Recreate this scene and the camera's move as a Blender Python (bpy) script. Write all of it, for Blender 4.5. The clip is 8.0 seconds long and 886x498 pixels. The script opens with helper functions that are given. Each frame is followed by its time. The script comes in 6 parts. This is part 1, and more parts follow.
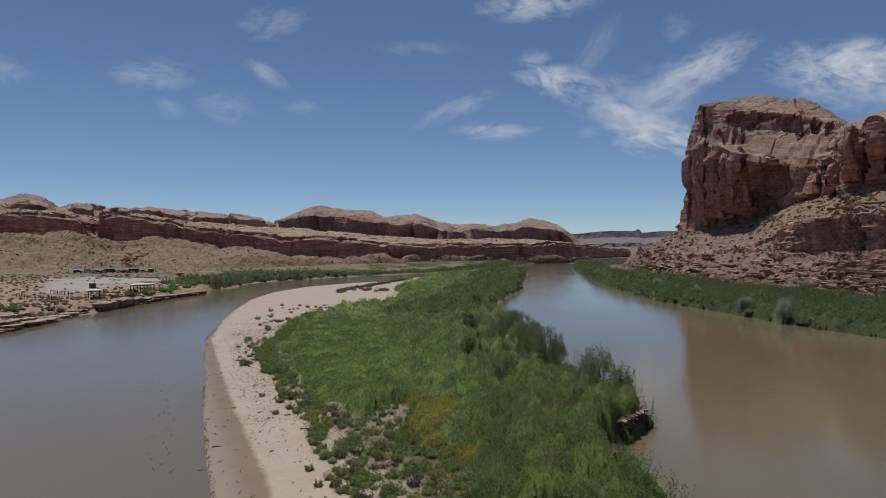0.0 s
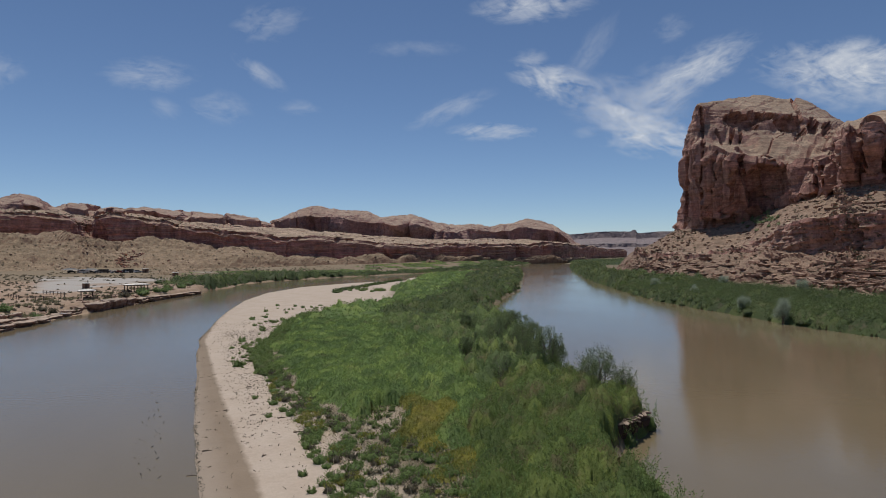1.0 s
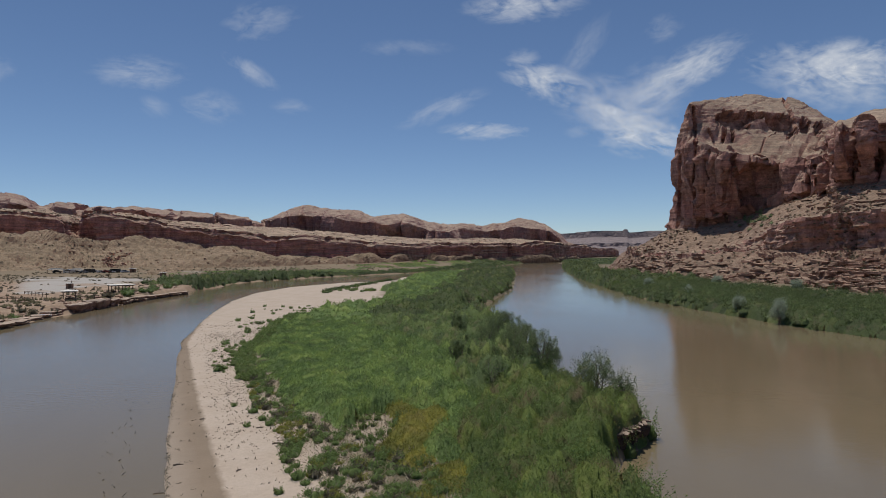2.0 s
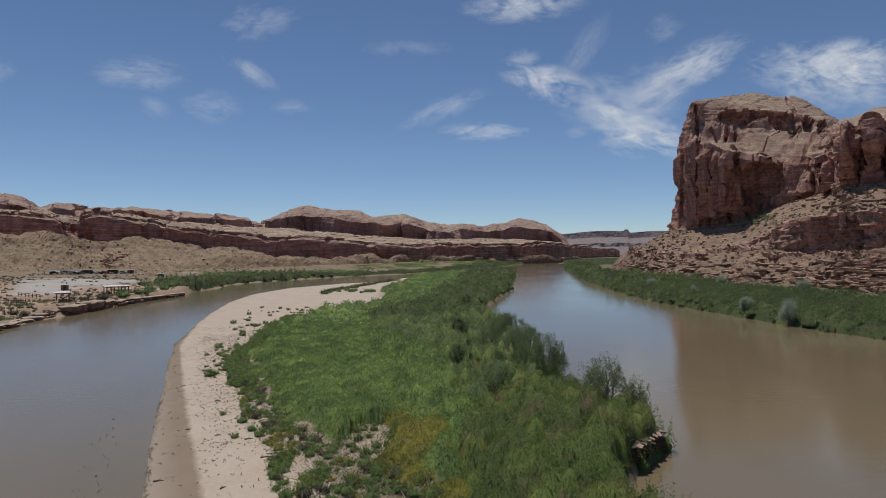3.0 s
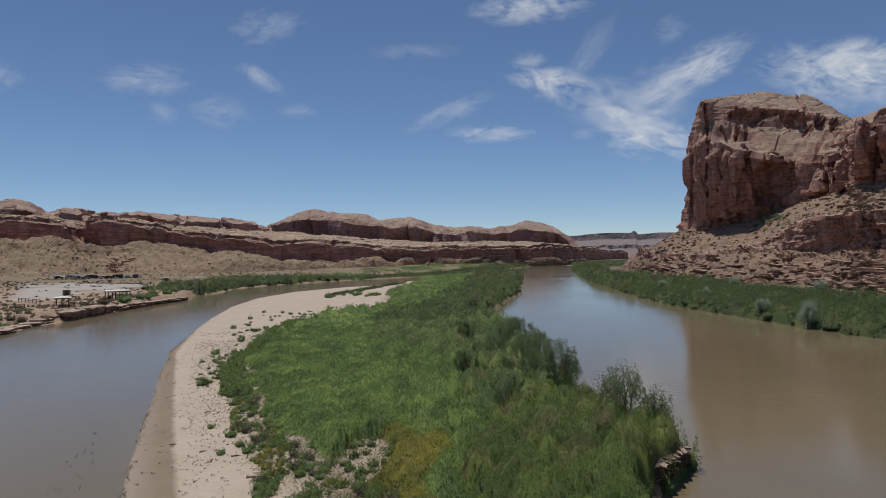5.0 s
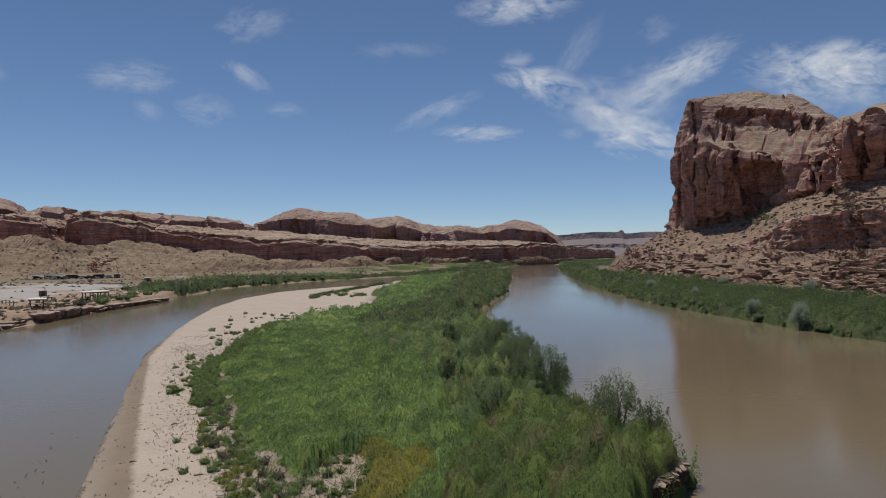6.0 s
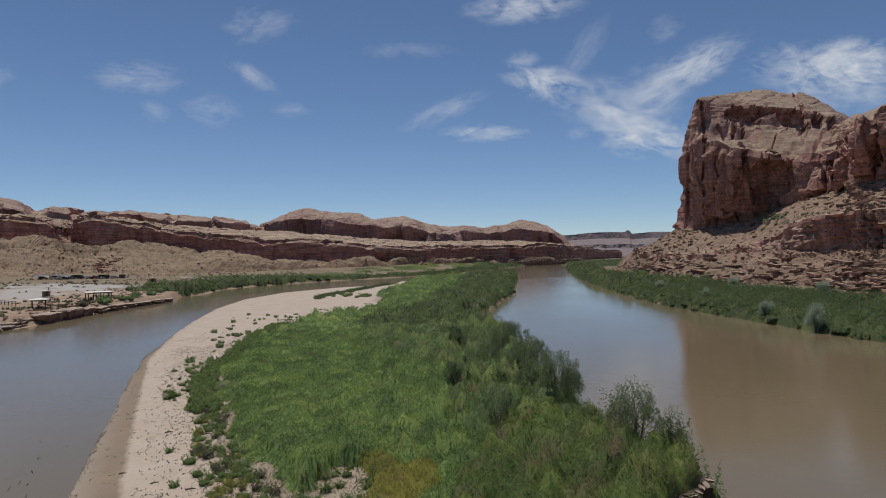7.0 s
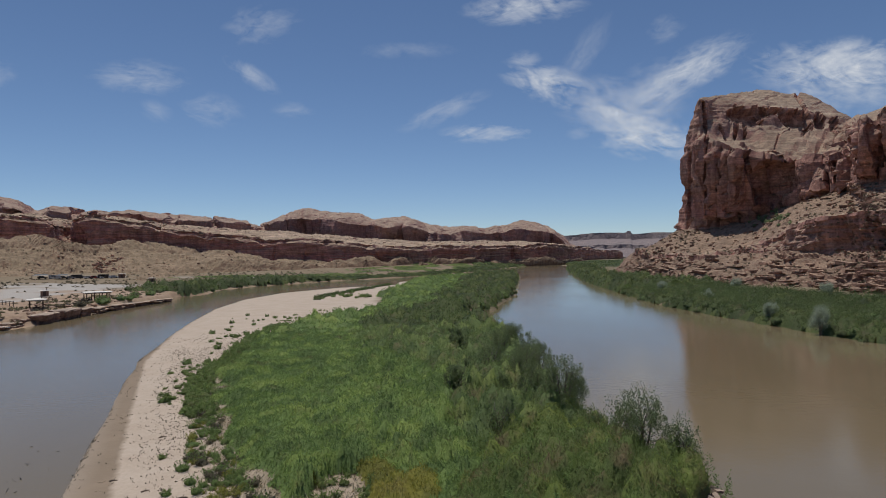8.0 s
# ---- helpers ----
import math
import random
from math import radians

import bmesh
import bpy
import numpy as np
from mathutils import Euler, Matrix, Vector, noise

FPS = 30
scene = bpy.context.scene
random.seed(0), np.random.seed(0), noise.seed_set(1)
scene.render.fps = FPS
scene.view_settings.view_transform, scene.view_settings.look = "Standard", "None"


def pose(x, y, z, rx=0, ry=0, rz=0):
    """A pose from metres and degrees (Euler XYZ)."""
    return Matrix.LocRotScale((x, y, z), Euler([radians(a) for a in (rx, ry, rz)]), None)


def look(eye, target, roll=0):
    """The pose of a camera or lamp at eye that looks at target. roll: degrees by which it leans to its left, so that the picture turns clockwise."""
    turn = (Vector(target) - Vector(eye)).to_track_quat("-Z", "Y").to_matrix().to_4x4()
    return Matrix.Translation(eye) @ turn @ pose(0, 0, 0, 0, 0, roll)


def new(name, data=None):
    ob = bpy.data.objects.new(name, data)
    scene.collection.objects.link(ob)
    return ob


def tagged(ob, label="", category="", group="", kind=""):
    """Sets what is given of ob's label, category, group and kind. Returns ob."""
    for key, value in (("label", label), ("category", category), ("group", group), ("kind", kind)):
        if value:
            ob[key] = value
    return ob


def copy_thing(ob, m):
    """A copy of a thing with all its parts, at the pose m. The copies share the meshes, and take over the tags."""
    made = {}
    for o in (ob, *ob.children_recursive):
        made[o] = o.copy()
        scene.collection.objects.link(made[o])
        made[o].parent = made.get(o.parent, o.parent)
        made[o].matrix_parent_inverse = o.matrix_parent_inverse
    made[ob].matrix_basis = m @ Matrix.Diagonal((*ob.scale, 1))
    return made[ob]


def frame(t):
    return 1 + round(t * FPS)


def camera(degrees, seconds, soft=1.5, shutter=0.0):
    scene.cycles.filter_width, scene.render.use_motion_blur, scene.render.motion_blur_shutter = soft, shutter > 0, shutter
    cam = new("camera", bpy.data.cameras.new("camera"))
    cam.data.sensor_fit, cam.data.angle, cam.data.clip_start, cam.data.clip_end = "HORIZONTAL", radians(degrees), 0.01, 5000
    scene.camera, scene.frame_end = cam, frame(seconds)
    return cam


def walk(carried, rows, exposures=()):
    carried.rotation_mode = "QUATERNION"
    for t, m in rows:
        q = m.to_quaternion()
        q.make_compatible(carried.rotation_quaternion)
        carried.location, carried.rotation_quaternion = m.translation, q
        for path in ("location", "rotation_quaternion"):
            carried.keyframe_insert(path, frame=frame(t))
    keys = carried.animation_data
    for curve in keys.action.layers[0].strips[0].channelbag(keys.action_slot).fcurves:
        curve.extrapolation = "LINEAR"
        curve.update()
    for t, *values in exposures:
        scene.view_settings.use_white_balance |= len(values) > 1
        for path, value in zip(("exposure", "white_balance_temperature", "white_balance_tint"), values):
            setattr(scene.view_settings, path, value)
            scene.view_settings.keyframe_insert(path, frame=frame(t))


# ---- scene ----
cam = camera(70.0, 8.0, 1.0)
walk(cam, [
    (0.0, look((0.01, 0.00, 15.50), (0.025, 100.000, 15.850), -0.26)),
    (0.5, look((0.01, 0.55, 15.37), (0.577, 100.549, 15.744), -0.24)),
    (1.0, look((-0.09, 1.40, 15.32), (0.503, 101.399, 15.739), -0.26)),
    (1.5, look((0.03, 2.73, 15.34), (1.559, 102.722, 15.699), -0.26)),
    (1.7, look((0.13, 3.38, 15.33), (1.821, 103.361, 15.652), -0.26)),
    (2.8, look((0.26, 7.18, 15.29), (2.396, 107.156, 15.624), -0.35)),
    (3.0, look((0.29, 7.67, 15.26), (2.065, 107.650, 15.655), -0.37)),
    (3.5, look((0.36, 8.65, 15.20), (1.485, 108.641, 15.716), -0.50)),
    (4.0, look((0.38, 9.39, 15.11), (1.099, 109.387, 15.746), -0.61)),
    (4.2, look((0.43, 9.70, 15.12), (1.126, 109.700, 15.823), -0.64)),
    (5.3, look((0.86, 12.70, 15.01), (1.538, 112.690, 15.899), -0.73)),
    (5.5, look((0.97, 13.43, 15.08), (2.408, 113.414, 15.921), -0.68)),
    (6.0, look((1.21, 14.96, 15.22), (3.744, 114.921, 15.931), -0.72)),
    (6.5, look((1.27, 16.46, 15.22), (3.077, 116.441, 15.927), -0.72)),
    (7.0, look((1.28, 17.49, 15.27), (2.872, 117.477, 16.015), -0.71)),
    (7.5, look((1.28, 18.25, 15.32), (2.920, 118.229, 16.063), -0.64)),
    (8.0, look((1.30, 18.77, 15.36), (2.797, 118.760, 16.132), -0.60)),
], exposures=[(0.0, -0.12, 6330, 10), (0.5, -0.06, 6330, 10), (1.0, 0.0, 6330, 10), (8.0, 0.0, 6330, 10)])

# ---- daylight: high sun from ahead, clear sky ----
SUN_ELEVATION, SUN_TURN = radians(73), radians(-20)      # turn: from straight ahead (+y) towards +x
world = bpy.data.worlds.new("sky")
scene.world = world
world.use_nodes = True
wn = world.node_tree
sky = wn.nodes.new("ShaderNodeTexSky")
sky.sky_type, sky.sun_disc = "NISHITA", False
sky.sun_elevation, sky.sun_rotation = SUN_ELEVATION, SUN_TURN
sky.altitude, sky.air_density, sky.dust_density, sky.ozone_density = 3000, 1.0, 0.0, 3.5
wn.nodes["Background"].inputs["Strength"].default_value = 0.078
wn.links.new(sky.outputs[0], wn.nodes["Background"].inputs["Color"])
sun_way = Vector((math.sin(SUN_TURN) * math.cos(SUN_ELEVATION), math.cos(SUN_TURN) * math.cos(SUN_ELEVATION), math.sin(SUN_ELEVATION)))
sun = new("sun", bpy.data.lights.new("sun", "SUN"))
sun.data.energy, sun.data.angle, sun.data.color = 2.9, radians(0.53), (1.0, 0.95, 0.87)
sun.matrix_world = look(sun_way * 400, (0, 0, 0))

# ---- materials ----
class Nodes:
    """A short way to write a node material."""

    def __init__(self, name, rough=0.85, ior=1.45, metal=0.0):
        self.mat = bpy.data.materials.new(name)
        self.mat.use_nodes = True
        self.tree = self.mat.node_tree
        self.bsdf = self.tree.nodes["Principled BSDF"]
        self.bsdf.inputs["Roughness"].default_value = rough
        self.bsdf.inputs["IOR"].default_value = ior
        self.bsdf.inputs["Metallic"].default_value = metal
        self.place = self.tree.nodes.new("ShaderNodeTexCoord").outputs["Object"]

    def link(self, a, b):
        self.tree.links.new(a, b)

    def scaled(self, x, y, z, turn=0.0):
        n = self.tree.nodes.new("ShaderNodeMapping")
        n.inputs["Scale"].default_value = (x, y, z)
        n.inputs["Rotation"].default_value = (0, 0, turn)
        self.link(self.place, n.inputs["Vector"])
        return n.outputs[0]

    def noise(self, scale, detail=4.0, rough=0.55, at=None, warp=0.0):
        n = self.tree.nodes.new("ShaderNodeTexNoise")
        n.inputs["Scale"].default_value, n.inputs["Detail"].default_value = scale, detail
        n.inputs["Roughness"].default_value, n.inputs["Distortion"].default_value = rough, warp
        self.link(at or self.place, n.inputs["Vector"])
        return n.outputs["Fac"]

    def ramp(self, fac, *stops):
        n = self.tree.nodes.new("ShaderNodeValToRGB")
        e = n.color_ramp.elements
        while len(e) < len(stops):
            e.new(0.5)
        for el, (p, c) in zip(e, stops):
            el.position = p
            el.color = (c, c, c, 1) if isinstance(c, (int, float)) else (*c, 1)
        self.link(fac, n.inputs["Fac"])
        return n.outputs["Color"]

    def mix(self, fac, a, b, blend="MIX"):
        n = self.tree.nodes.new("ShaderNodeMix")
        n.data_type, n.blend_type = "RGBA", blend
        for socket, v in ((n.inputs["Factor"], fac), (n.inputs["A"], a), (n.inputs["B"], b)):
            if isinstance(v, (int, float)):
                socket.default_value = v
            elif isinstance(v, tuple):
                socket.default_value = (*v, 1)
            else:
                self.link(v, socket)
        return n.outputs["Result"]

    def maths(self, what, a, b=0.0):
        n = self.tree.nodes.new("ShaderNodeMath")
        n.operation = what
        for socket, v in zip(n.inputs, (a, b)):
            if isinstance(v, (int, float)):
                socket.default_value = v
            else:
                self.link(v, socket)
        return n.outputs[0]

    def axis(self, name):
        n = self.tree.nodes.new("ShaderNodeSeparateXYZ")
        self.link(self.place, n.inputs[0])
        return n.outputs[name]

    def slope(self):
        g = self.tree.nodes.new("ShaderNodeNewGeometry")
        n = self.tree.nodes.new("ShaderNodeSeparateXYZ")
        self.link(g.outputs["Normal"], n.inputs[0])
        return n.outputs["Z"]

    def island(self):
        return self.tree.nodes.new("ShaderNodeNewGeometry").outputs["Random Per Island"]

    def chance(self):
        return self.tree.nodes.new("ShaderNodeObjectInfo").outputs["Random"]

    def painted(self, name):
        n = self.tree.nodes.new("ShaderNodeAttribute")
        n.attribute_name = name
        return n.outputs["Fac"]

    def bump(self, height, strength=0.4, distance=0.1):
        n = self.tree.nodes.new("ShaderNodeBump")
        n.inputs["Strength"].default_value, n.inputs["Distance"].default_value = strength, distance
        self.link(height, n.inputs["Height"])
        self.link(n.outputs[0], self.bsdf.inputs["Normal"])

    def colour(self, c):
        if isinstance(c, tuple):
            self.bsdf.inputs["Base Color"].default_value = (*c, 1)
        else:
            self.link(c, self.bsdf.inputs["Base Color"])
        return self.mat


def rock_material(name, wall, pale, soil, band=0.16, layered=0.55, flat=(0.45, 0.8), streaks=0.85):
    """Layered red sandstone: thin beds, dark streaks down the walls, paler colours on the flatter faces."""
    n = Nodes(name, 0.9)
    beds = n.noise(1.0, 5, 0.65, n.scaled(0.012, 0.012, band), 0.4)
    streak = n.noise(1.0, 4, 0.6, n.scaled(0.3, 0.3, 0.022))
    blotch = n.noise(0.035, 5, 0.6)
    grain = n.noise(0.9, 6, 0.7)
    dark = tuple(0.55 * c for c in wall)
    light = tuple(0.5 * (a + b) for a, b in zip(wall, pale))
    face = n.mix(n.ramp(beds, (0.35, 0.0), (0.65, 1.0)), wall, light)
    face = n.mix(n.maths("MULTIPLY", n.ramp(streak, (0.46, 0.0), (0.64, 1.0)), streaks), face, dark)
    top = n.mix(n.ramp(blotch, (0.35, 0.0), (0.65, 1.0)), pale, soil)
    # colour goes by slope: wall tones where steep, top tones where flat
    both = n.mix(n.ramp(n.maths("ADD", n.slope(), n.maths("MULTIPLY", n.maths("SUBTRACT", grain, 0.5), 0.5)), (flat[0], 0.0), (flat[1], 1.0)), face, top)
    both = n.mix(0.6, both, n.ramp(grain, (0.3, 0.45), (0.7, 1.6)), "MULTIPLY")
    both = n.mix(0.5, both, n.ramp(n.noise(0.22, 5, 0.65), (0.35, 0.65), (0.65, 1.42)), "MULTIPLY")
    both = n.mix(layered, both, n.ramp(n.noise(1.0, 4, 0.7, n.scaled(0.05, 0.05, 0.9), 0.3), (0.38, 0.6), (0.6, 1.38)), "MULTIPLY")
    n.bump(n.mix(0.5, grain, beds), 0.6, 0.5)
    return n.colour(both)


def leaf_material(name, shade, light, dry, dryness=0.12, patch=0.09):
    """Foliage: every leaf a little different, every stand of shrubs too."""
    n = Nodes(name, 0.6)
    stand = n.noise(patch, 4, 0.6)
    tone = n.mix(0.45, n.ramp(stand, (0.32, 0.0), (0.68, 1.0)), n.ramp(n.noise(0.55, 4, 0.65), (0.35, 0.0), (0.65, 1.0)))
    c = n.mix(tone, shade, light)
    c = n.mix(0.35, c, n.ramp(n.island(), (0.0, 0.75), (1.0, 1.25)), "MULTIPLY")
    own = n.maths("ADD", n.maths("MULTIPLY", n.painted("plant"), 0.5), 0.5)
    c = n.mix(1.0, c, n.ramp(own, (0.0, (0.68, 0.68, 0.72)), (0.45, 0.95), (0.75, (1.08, 1.05, 0.95)), (1.0, (1.35, 1.2, 1.05))), "MULTIPLY")
    speck = n.noise(4.0, 5, 0.75)
    c = n.mix(0.4, c, n.ramp(speck, (0.33, 0.5), (0.66, 1.4)), "MULTIPLY")
    c = n.mix(n.maths("MULTIPLY", n.ramp(n.noise(0.33, 5, 0.7), (0.62 - 0.5 * dryness, 0.0), (0.78 - 0.5 * dryness, 1.0)), 0.7), c, dry)
    n.bump(speck, 0.9, 0.12)
    g, up, lean = n.tree.nodes.new("ShaderNodeNewGeometry"), n.tree.nodes.new("ShaderNodeVectorMath"), n.tree.nodes.new("ShaderNodeVectorMath")
    up.inputs[1].default_value, lean.operation = (0.0, 0.0, 0.65), "NORMALIZE"    # leaves round a shoot take light from all round
    n.link(g.outputs["Normal"], up.inputs[0])
    n.link(up.outputs[0], lean.inputs[0])
    n.link(lean.outputs[0], n.bsdf.inputs["Normal"].links[0].from_node.inputs["Normal"])
    n.bsdf.inputs["Transmission Weight"].default_value = 0.0
    n.bsdf.inputs["Subsurface Weight"].default_value = 0.0
    n.bsdf.inputs["Specular IOR Level"].default_value = 0.25
    out = n.tree.nodes["Material Output"]
    thin = n.tree.nodes.new("ShaderNodeBsdfTranslucent")
    both = n.tree.nodes.new("ShaderNodeMixShader")
    both.inputs[0].default_value = 0.5
    n.link(c, thin.inputs["Color"])
    n.link(n.bsdf.outputs[0], both.inputs[1])
    n.link(thin.outputs[0], both.inputs[2])
    n.link(both.outputs[0], out.inputs["Surface"])
    return n.colour(c)


def plain_material(name, colour, rough=0.7, spread=0.25, scale=6.0, metal=0.0):
    """A painted or wooden surface with a little grime."""
    n = Nodes(name, rough, metal=metal)
    g = n.noise(scale, 5, 0.6)
    n.bump(g, 0.25, 0.01)
    return n.colour(n.mix(1.0, colour, n.ramp(g, (0.3, 1 - spread), (0.7, 1 + spread)), "MULTIPLY"))


def ground_material():
    n = Nodes("sand_and_soil", 0.95)
    fine, mid, wide = n.noise(3.0, 6, 0.7), n.noise(0.25, 5, 0.6), n.noise(0.03, 4, 0.55)
    sand = n.mix(n.ramp(mid, (0.3, 0.0), (0.7, 1.0)), (0.46, 0.36, 0.27), (0.53, 0.43, 0.335))
    sand = n.mix(0.4, sand, n.ramp(fine, (0.3, 0.75), (0.7, 1.15)), "MULTIPLY")
    wet = n.mix(n.ramp(mid, (0.3, 0.0), (0.7, 1.0)), (0.235, 0.175, 0.118), (0.285, 0.212, 0.145))
    past = n.maths("ADD", n.painted("wet"), n.maths("MULTIPLY", n.maths("SUBTRACT", n.noise(0.7, 4, 0.6), 0.5), 0.9))
    wet = n.mix(n.ramp(n.maths("MULTIPLY", past, -0.25), (0.3, 0.0), (0.75, 0.75)), wet, (0.36, 0.285, 0.215))
    damp = n.ramp(n.maths("ADD", n.maths("MULTIPLY", past, 0.8), 0.5), (0.3, 1.0), (0.7, 0.0))
    soil = n.mix(n.ramp(wide, (0.35, 0.0), (0.65, 1.0)), (0.33, 0.22, 0.14), (0.40, 0.29, 0.20))
    soil = n.mix(0.7, soil, n.ramp(n.noise(0.5, 6, 0.75), (0.35, 0.6), (0.65, 1.25)), "MULTIPLY")
    gravel = n.mix(n.ramp(fine, (0.3, 0.0), (0.7, 1.0)), (0.36, 0.32, 0.28), (0.46, 0.42, 0.37))
    litter = n.mix(n.ramp(n.noise(0.8, 5, 0.7), (0.35, 0.0), (0.65, 1.0)), (0.125, 0.10, 0.055), (0.23, 0.18, 0.105))
    c = n.mix(n.painted("sand"), soil, sand)
    c = n.mix(damp, c, wet)
    c = n.mix(n.painted("litter"), c, litter)
    c = n.mix(n.painted("gravel"), c, gravel)
    n.bump(n.mix(0.5, fine, mid), 0.5, 0.12)
    return n.colour(c)


def water_material():
    n = Nodes("silty_river_water", 0.06, 1.33)
    ripple = n.noise(1.0, 4, 0.6, n.scaled(0.9, 1.6, 1.0))
    swell = n.noise(1.0, 3, 0.5, n.scaled(0.10, 0.16, 1.0))
    silt = n.noise(1.0, 4, 0.6, n.scaled(0.03, 0.012, 1.0), 0.8)
    n.bump(n.mix(0.35, ripple, swell), 0.27, 0.08)
    n.link(n.ramp(n.noise(1.0, 3, 0.5, n.scaled(0.05, 0.02, 1.0)), (0.35, 0.06), (0.7, 0.13)), n.bsdf.inputs["Roughness"])
    return n.colour(n.mix(n.ramp(silt, (0.3, 0.0), (0.7, 1.0)), (0.18, 0.139, 0.08), (0.212, 0.164, 0.098)))


M_GROUND, M_WATER = ground_material(), water_material()
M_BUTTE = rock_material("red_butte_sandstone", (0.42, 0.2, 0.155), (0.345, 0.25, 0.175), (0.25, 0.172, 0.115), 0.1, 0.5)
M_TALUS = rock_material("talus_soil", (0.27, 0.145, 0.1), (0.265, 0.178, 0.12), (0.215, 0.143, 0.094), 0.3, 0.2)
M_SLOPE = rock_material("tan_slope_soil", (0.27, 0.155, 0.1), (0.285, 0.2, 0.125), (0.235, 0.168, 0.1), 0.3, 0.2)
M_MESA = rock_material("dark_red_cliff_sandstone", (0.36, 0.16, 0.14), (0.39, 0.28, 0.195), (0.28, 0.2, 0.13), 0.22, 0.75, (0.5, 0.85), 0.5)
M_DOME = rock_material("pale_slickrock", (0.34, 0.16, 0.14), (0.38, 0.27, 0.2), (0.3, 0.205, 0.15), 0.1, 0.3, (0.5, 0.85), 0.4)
# the blue-grey of distance haze is mixed into these rock colours
M_FAR = rock_material("haze_tinted_far_rock", (0.125, 0.1, 0.115), (0.25, 0.188, 0.172), (0.17, 0.14, 0.135), 0.05)
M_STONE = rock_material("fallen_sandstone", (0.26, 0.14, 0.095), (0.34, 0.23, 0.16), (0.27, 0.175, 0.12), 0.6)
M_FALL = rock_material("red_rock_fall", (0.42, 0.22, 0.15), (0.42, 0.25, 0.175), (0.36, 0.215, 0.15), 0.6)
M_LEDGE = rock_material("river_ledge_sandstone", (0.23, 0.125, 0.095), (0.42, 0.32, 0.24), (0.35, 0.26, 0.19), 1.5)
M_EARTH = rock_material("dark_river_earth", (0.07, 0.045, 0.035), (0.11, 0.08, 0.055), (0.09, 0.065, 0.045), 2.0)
M_WILLOW = leaf_material("willow_leaves", (0.172, 0.26, 0.08), (0.302, 0.418, 0.138), (0.26, 0.22, 0.1))
M_TAMARISK = leaf_material("tamarisk_leaves", (0.14, 0.21, 0.075), (0.24, 0.32, 0.115), (0.27, 0.195, 0.125), 0.2)
M_BANK = leaf_material("riverbank_leaves", (0.086, 0.126, 0.047), (0.165, 0.212, 0.076), (0.22, 0.18, 0.11), 0.17)
M_YELLOW = leaf_material("yellowing_leaves", (0.25, 0.26, 0.06), (0.375, 0.36, 0.085), (0.32, 0.26, 0.1), 0.18, 0.2)
M_BUSH = leaf_material("bush_leaves", (0.16, 0.235, 0.075), (0.25, 0.325, 0.1), (0.32, 0.28, 0.16), 0.1, 0.3)
M_MIXED = leaf_material("olive_brush_leaves", (0.15, 0.22, 0.065), (0.25, 0.325, 0.095), (0.27, 0.18, 0.115), 0.22, 0.25)
M_TREE = leaf_material("tamarisk_tree_leaves", (0.14, 0.19, 0.085), (0.26, 0.31, 0.145), (0.3, 0.25, 0.17))
M_OLIVE = leaf_material("grey_olive_leaves", (0.36, 0.42, 0.31), (0.5, 0.55, 0.42), (0.36, 0.34, 0.25))
M_SCRUB = leaf_material("desert_scrub_leaves", (0.125, 0.112, 0.072), (0.195, 0.168, 0.11), (0.25, 0.2, 0.13), 0.25, 0.05)
M_DRY = leaf_material("dry_bank_scrub_leaves", (0.17, 0.16, 0.085), (0.26, 0.235, 0.13), (0.3, 0.25, 0.16), 0.3, 0.12)
M_INNER = leaf_material("inner_leaves", (0.15, 0.195, 0.06), (0.21, 0.265, 0.08), (0.23, 0.2, 0.11), 0.1, 0.3)
M_BARK = plain_material("grey_brown_bark", (0.16, 0.12, 0.09), 0.9, 0.35, 8.0)
M_TWIG = plain_material("bare_pale_twigs", (0.26, 0.22, 0.18), 0.9, 0.3, 8.0)
M_STALK = plain_material("dry_dark_stalks", (0.14, 0.12, 0.082), 0.95, 0.4, 2.0)
M_STRAW = plain_material("dry_straw", (0.42, 0.36, 0.24), 0.95, 0.3, 2.0)
M_CONCRETE = plain_material("dusty_concrete", (0.42, 0.38, 0.33), 0.9)
M_DARKWOOD = plain_material("dark_weathered_timber", (0.09, 0.06, 0.045), 0.85, 0.35)
M_ROOF = plain_material("pale_metal_roof", (0.74, 0.69, 0.6), 0.6, 0.12, 2.0)
M_HUT = plain_material("brown_boards", (0.24, 0.15, 0.11), 0.85, 0.3)
M_CAR_DARK = plain_material("dark_car_paint", (0.03, 0.032, 0.036), 0.3, 0.15)
M_CAR_WHITE = plain_material("white_car_paint", (0.72, 0.72, 0.70), 0.3, 0.06)
M_CAR_GREY = plain_material("silver_car_paint", (0.32, 0.33, 0.34), 0.3, 0.1)
M_CAR_RED = plain_material("red_car_paint", (0.28, 0.05, 0.04), 0.3, 0.1)
M_GLASS = plain_material("tinted_glass", (0.02, 0.024, 0.028), 0.08, 0.05)
M_TYRE = plain_material("black_rubber", (0.025, 0.025, 0.025), 0.9, 0.2)

# ---- building tools ----
rng = np.random.default_rng(7)


def lattice(i, j, k):
    """A fixed random number for each whole-number cell."""
    h = (i * 374761393 + j * 668265263 + k * 2147483647 + 1013904223) & 0xFFFFFFFF
    h = ((h ^ (h >> 13)) * 1274126177) & 0xFFFFFFFF
    return ((h ^ (h >> 16)) & 0xFFFF) / 65535.0


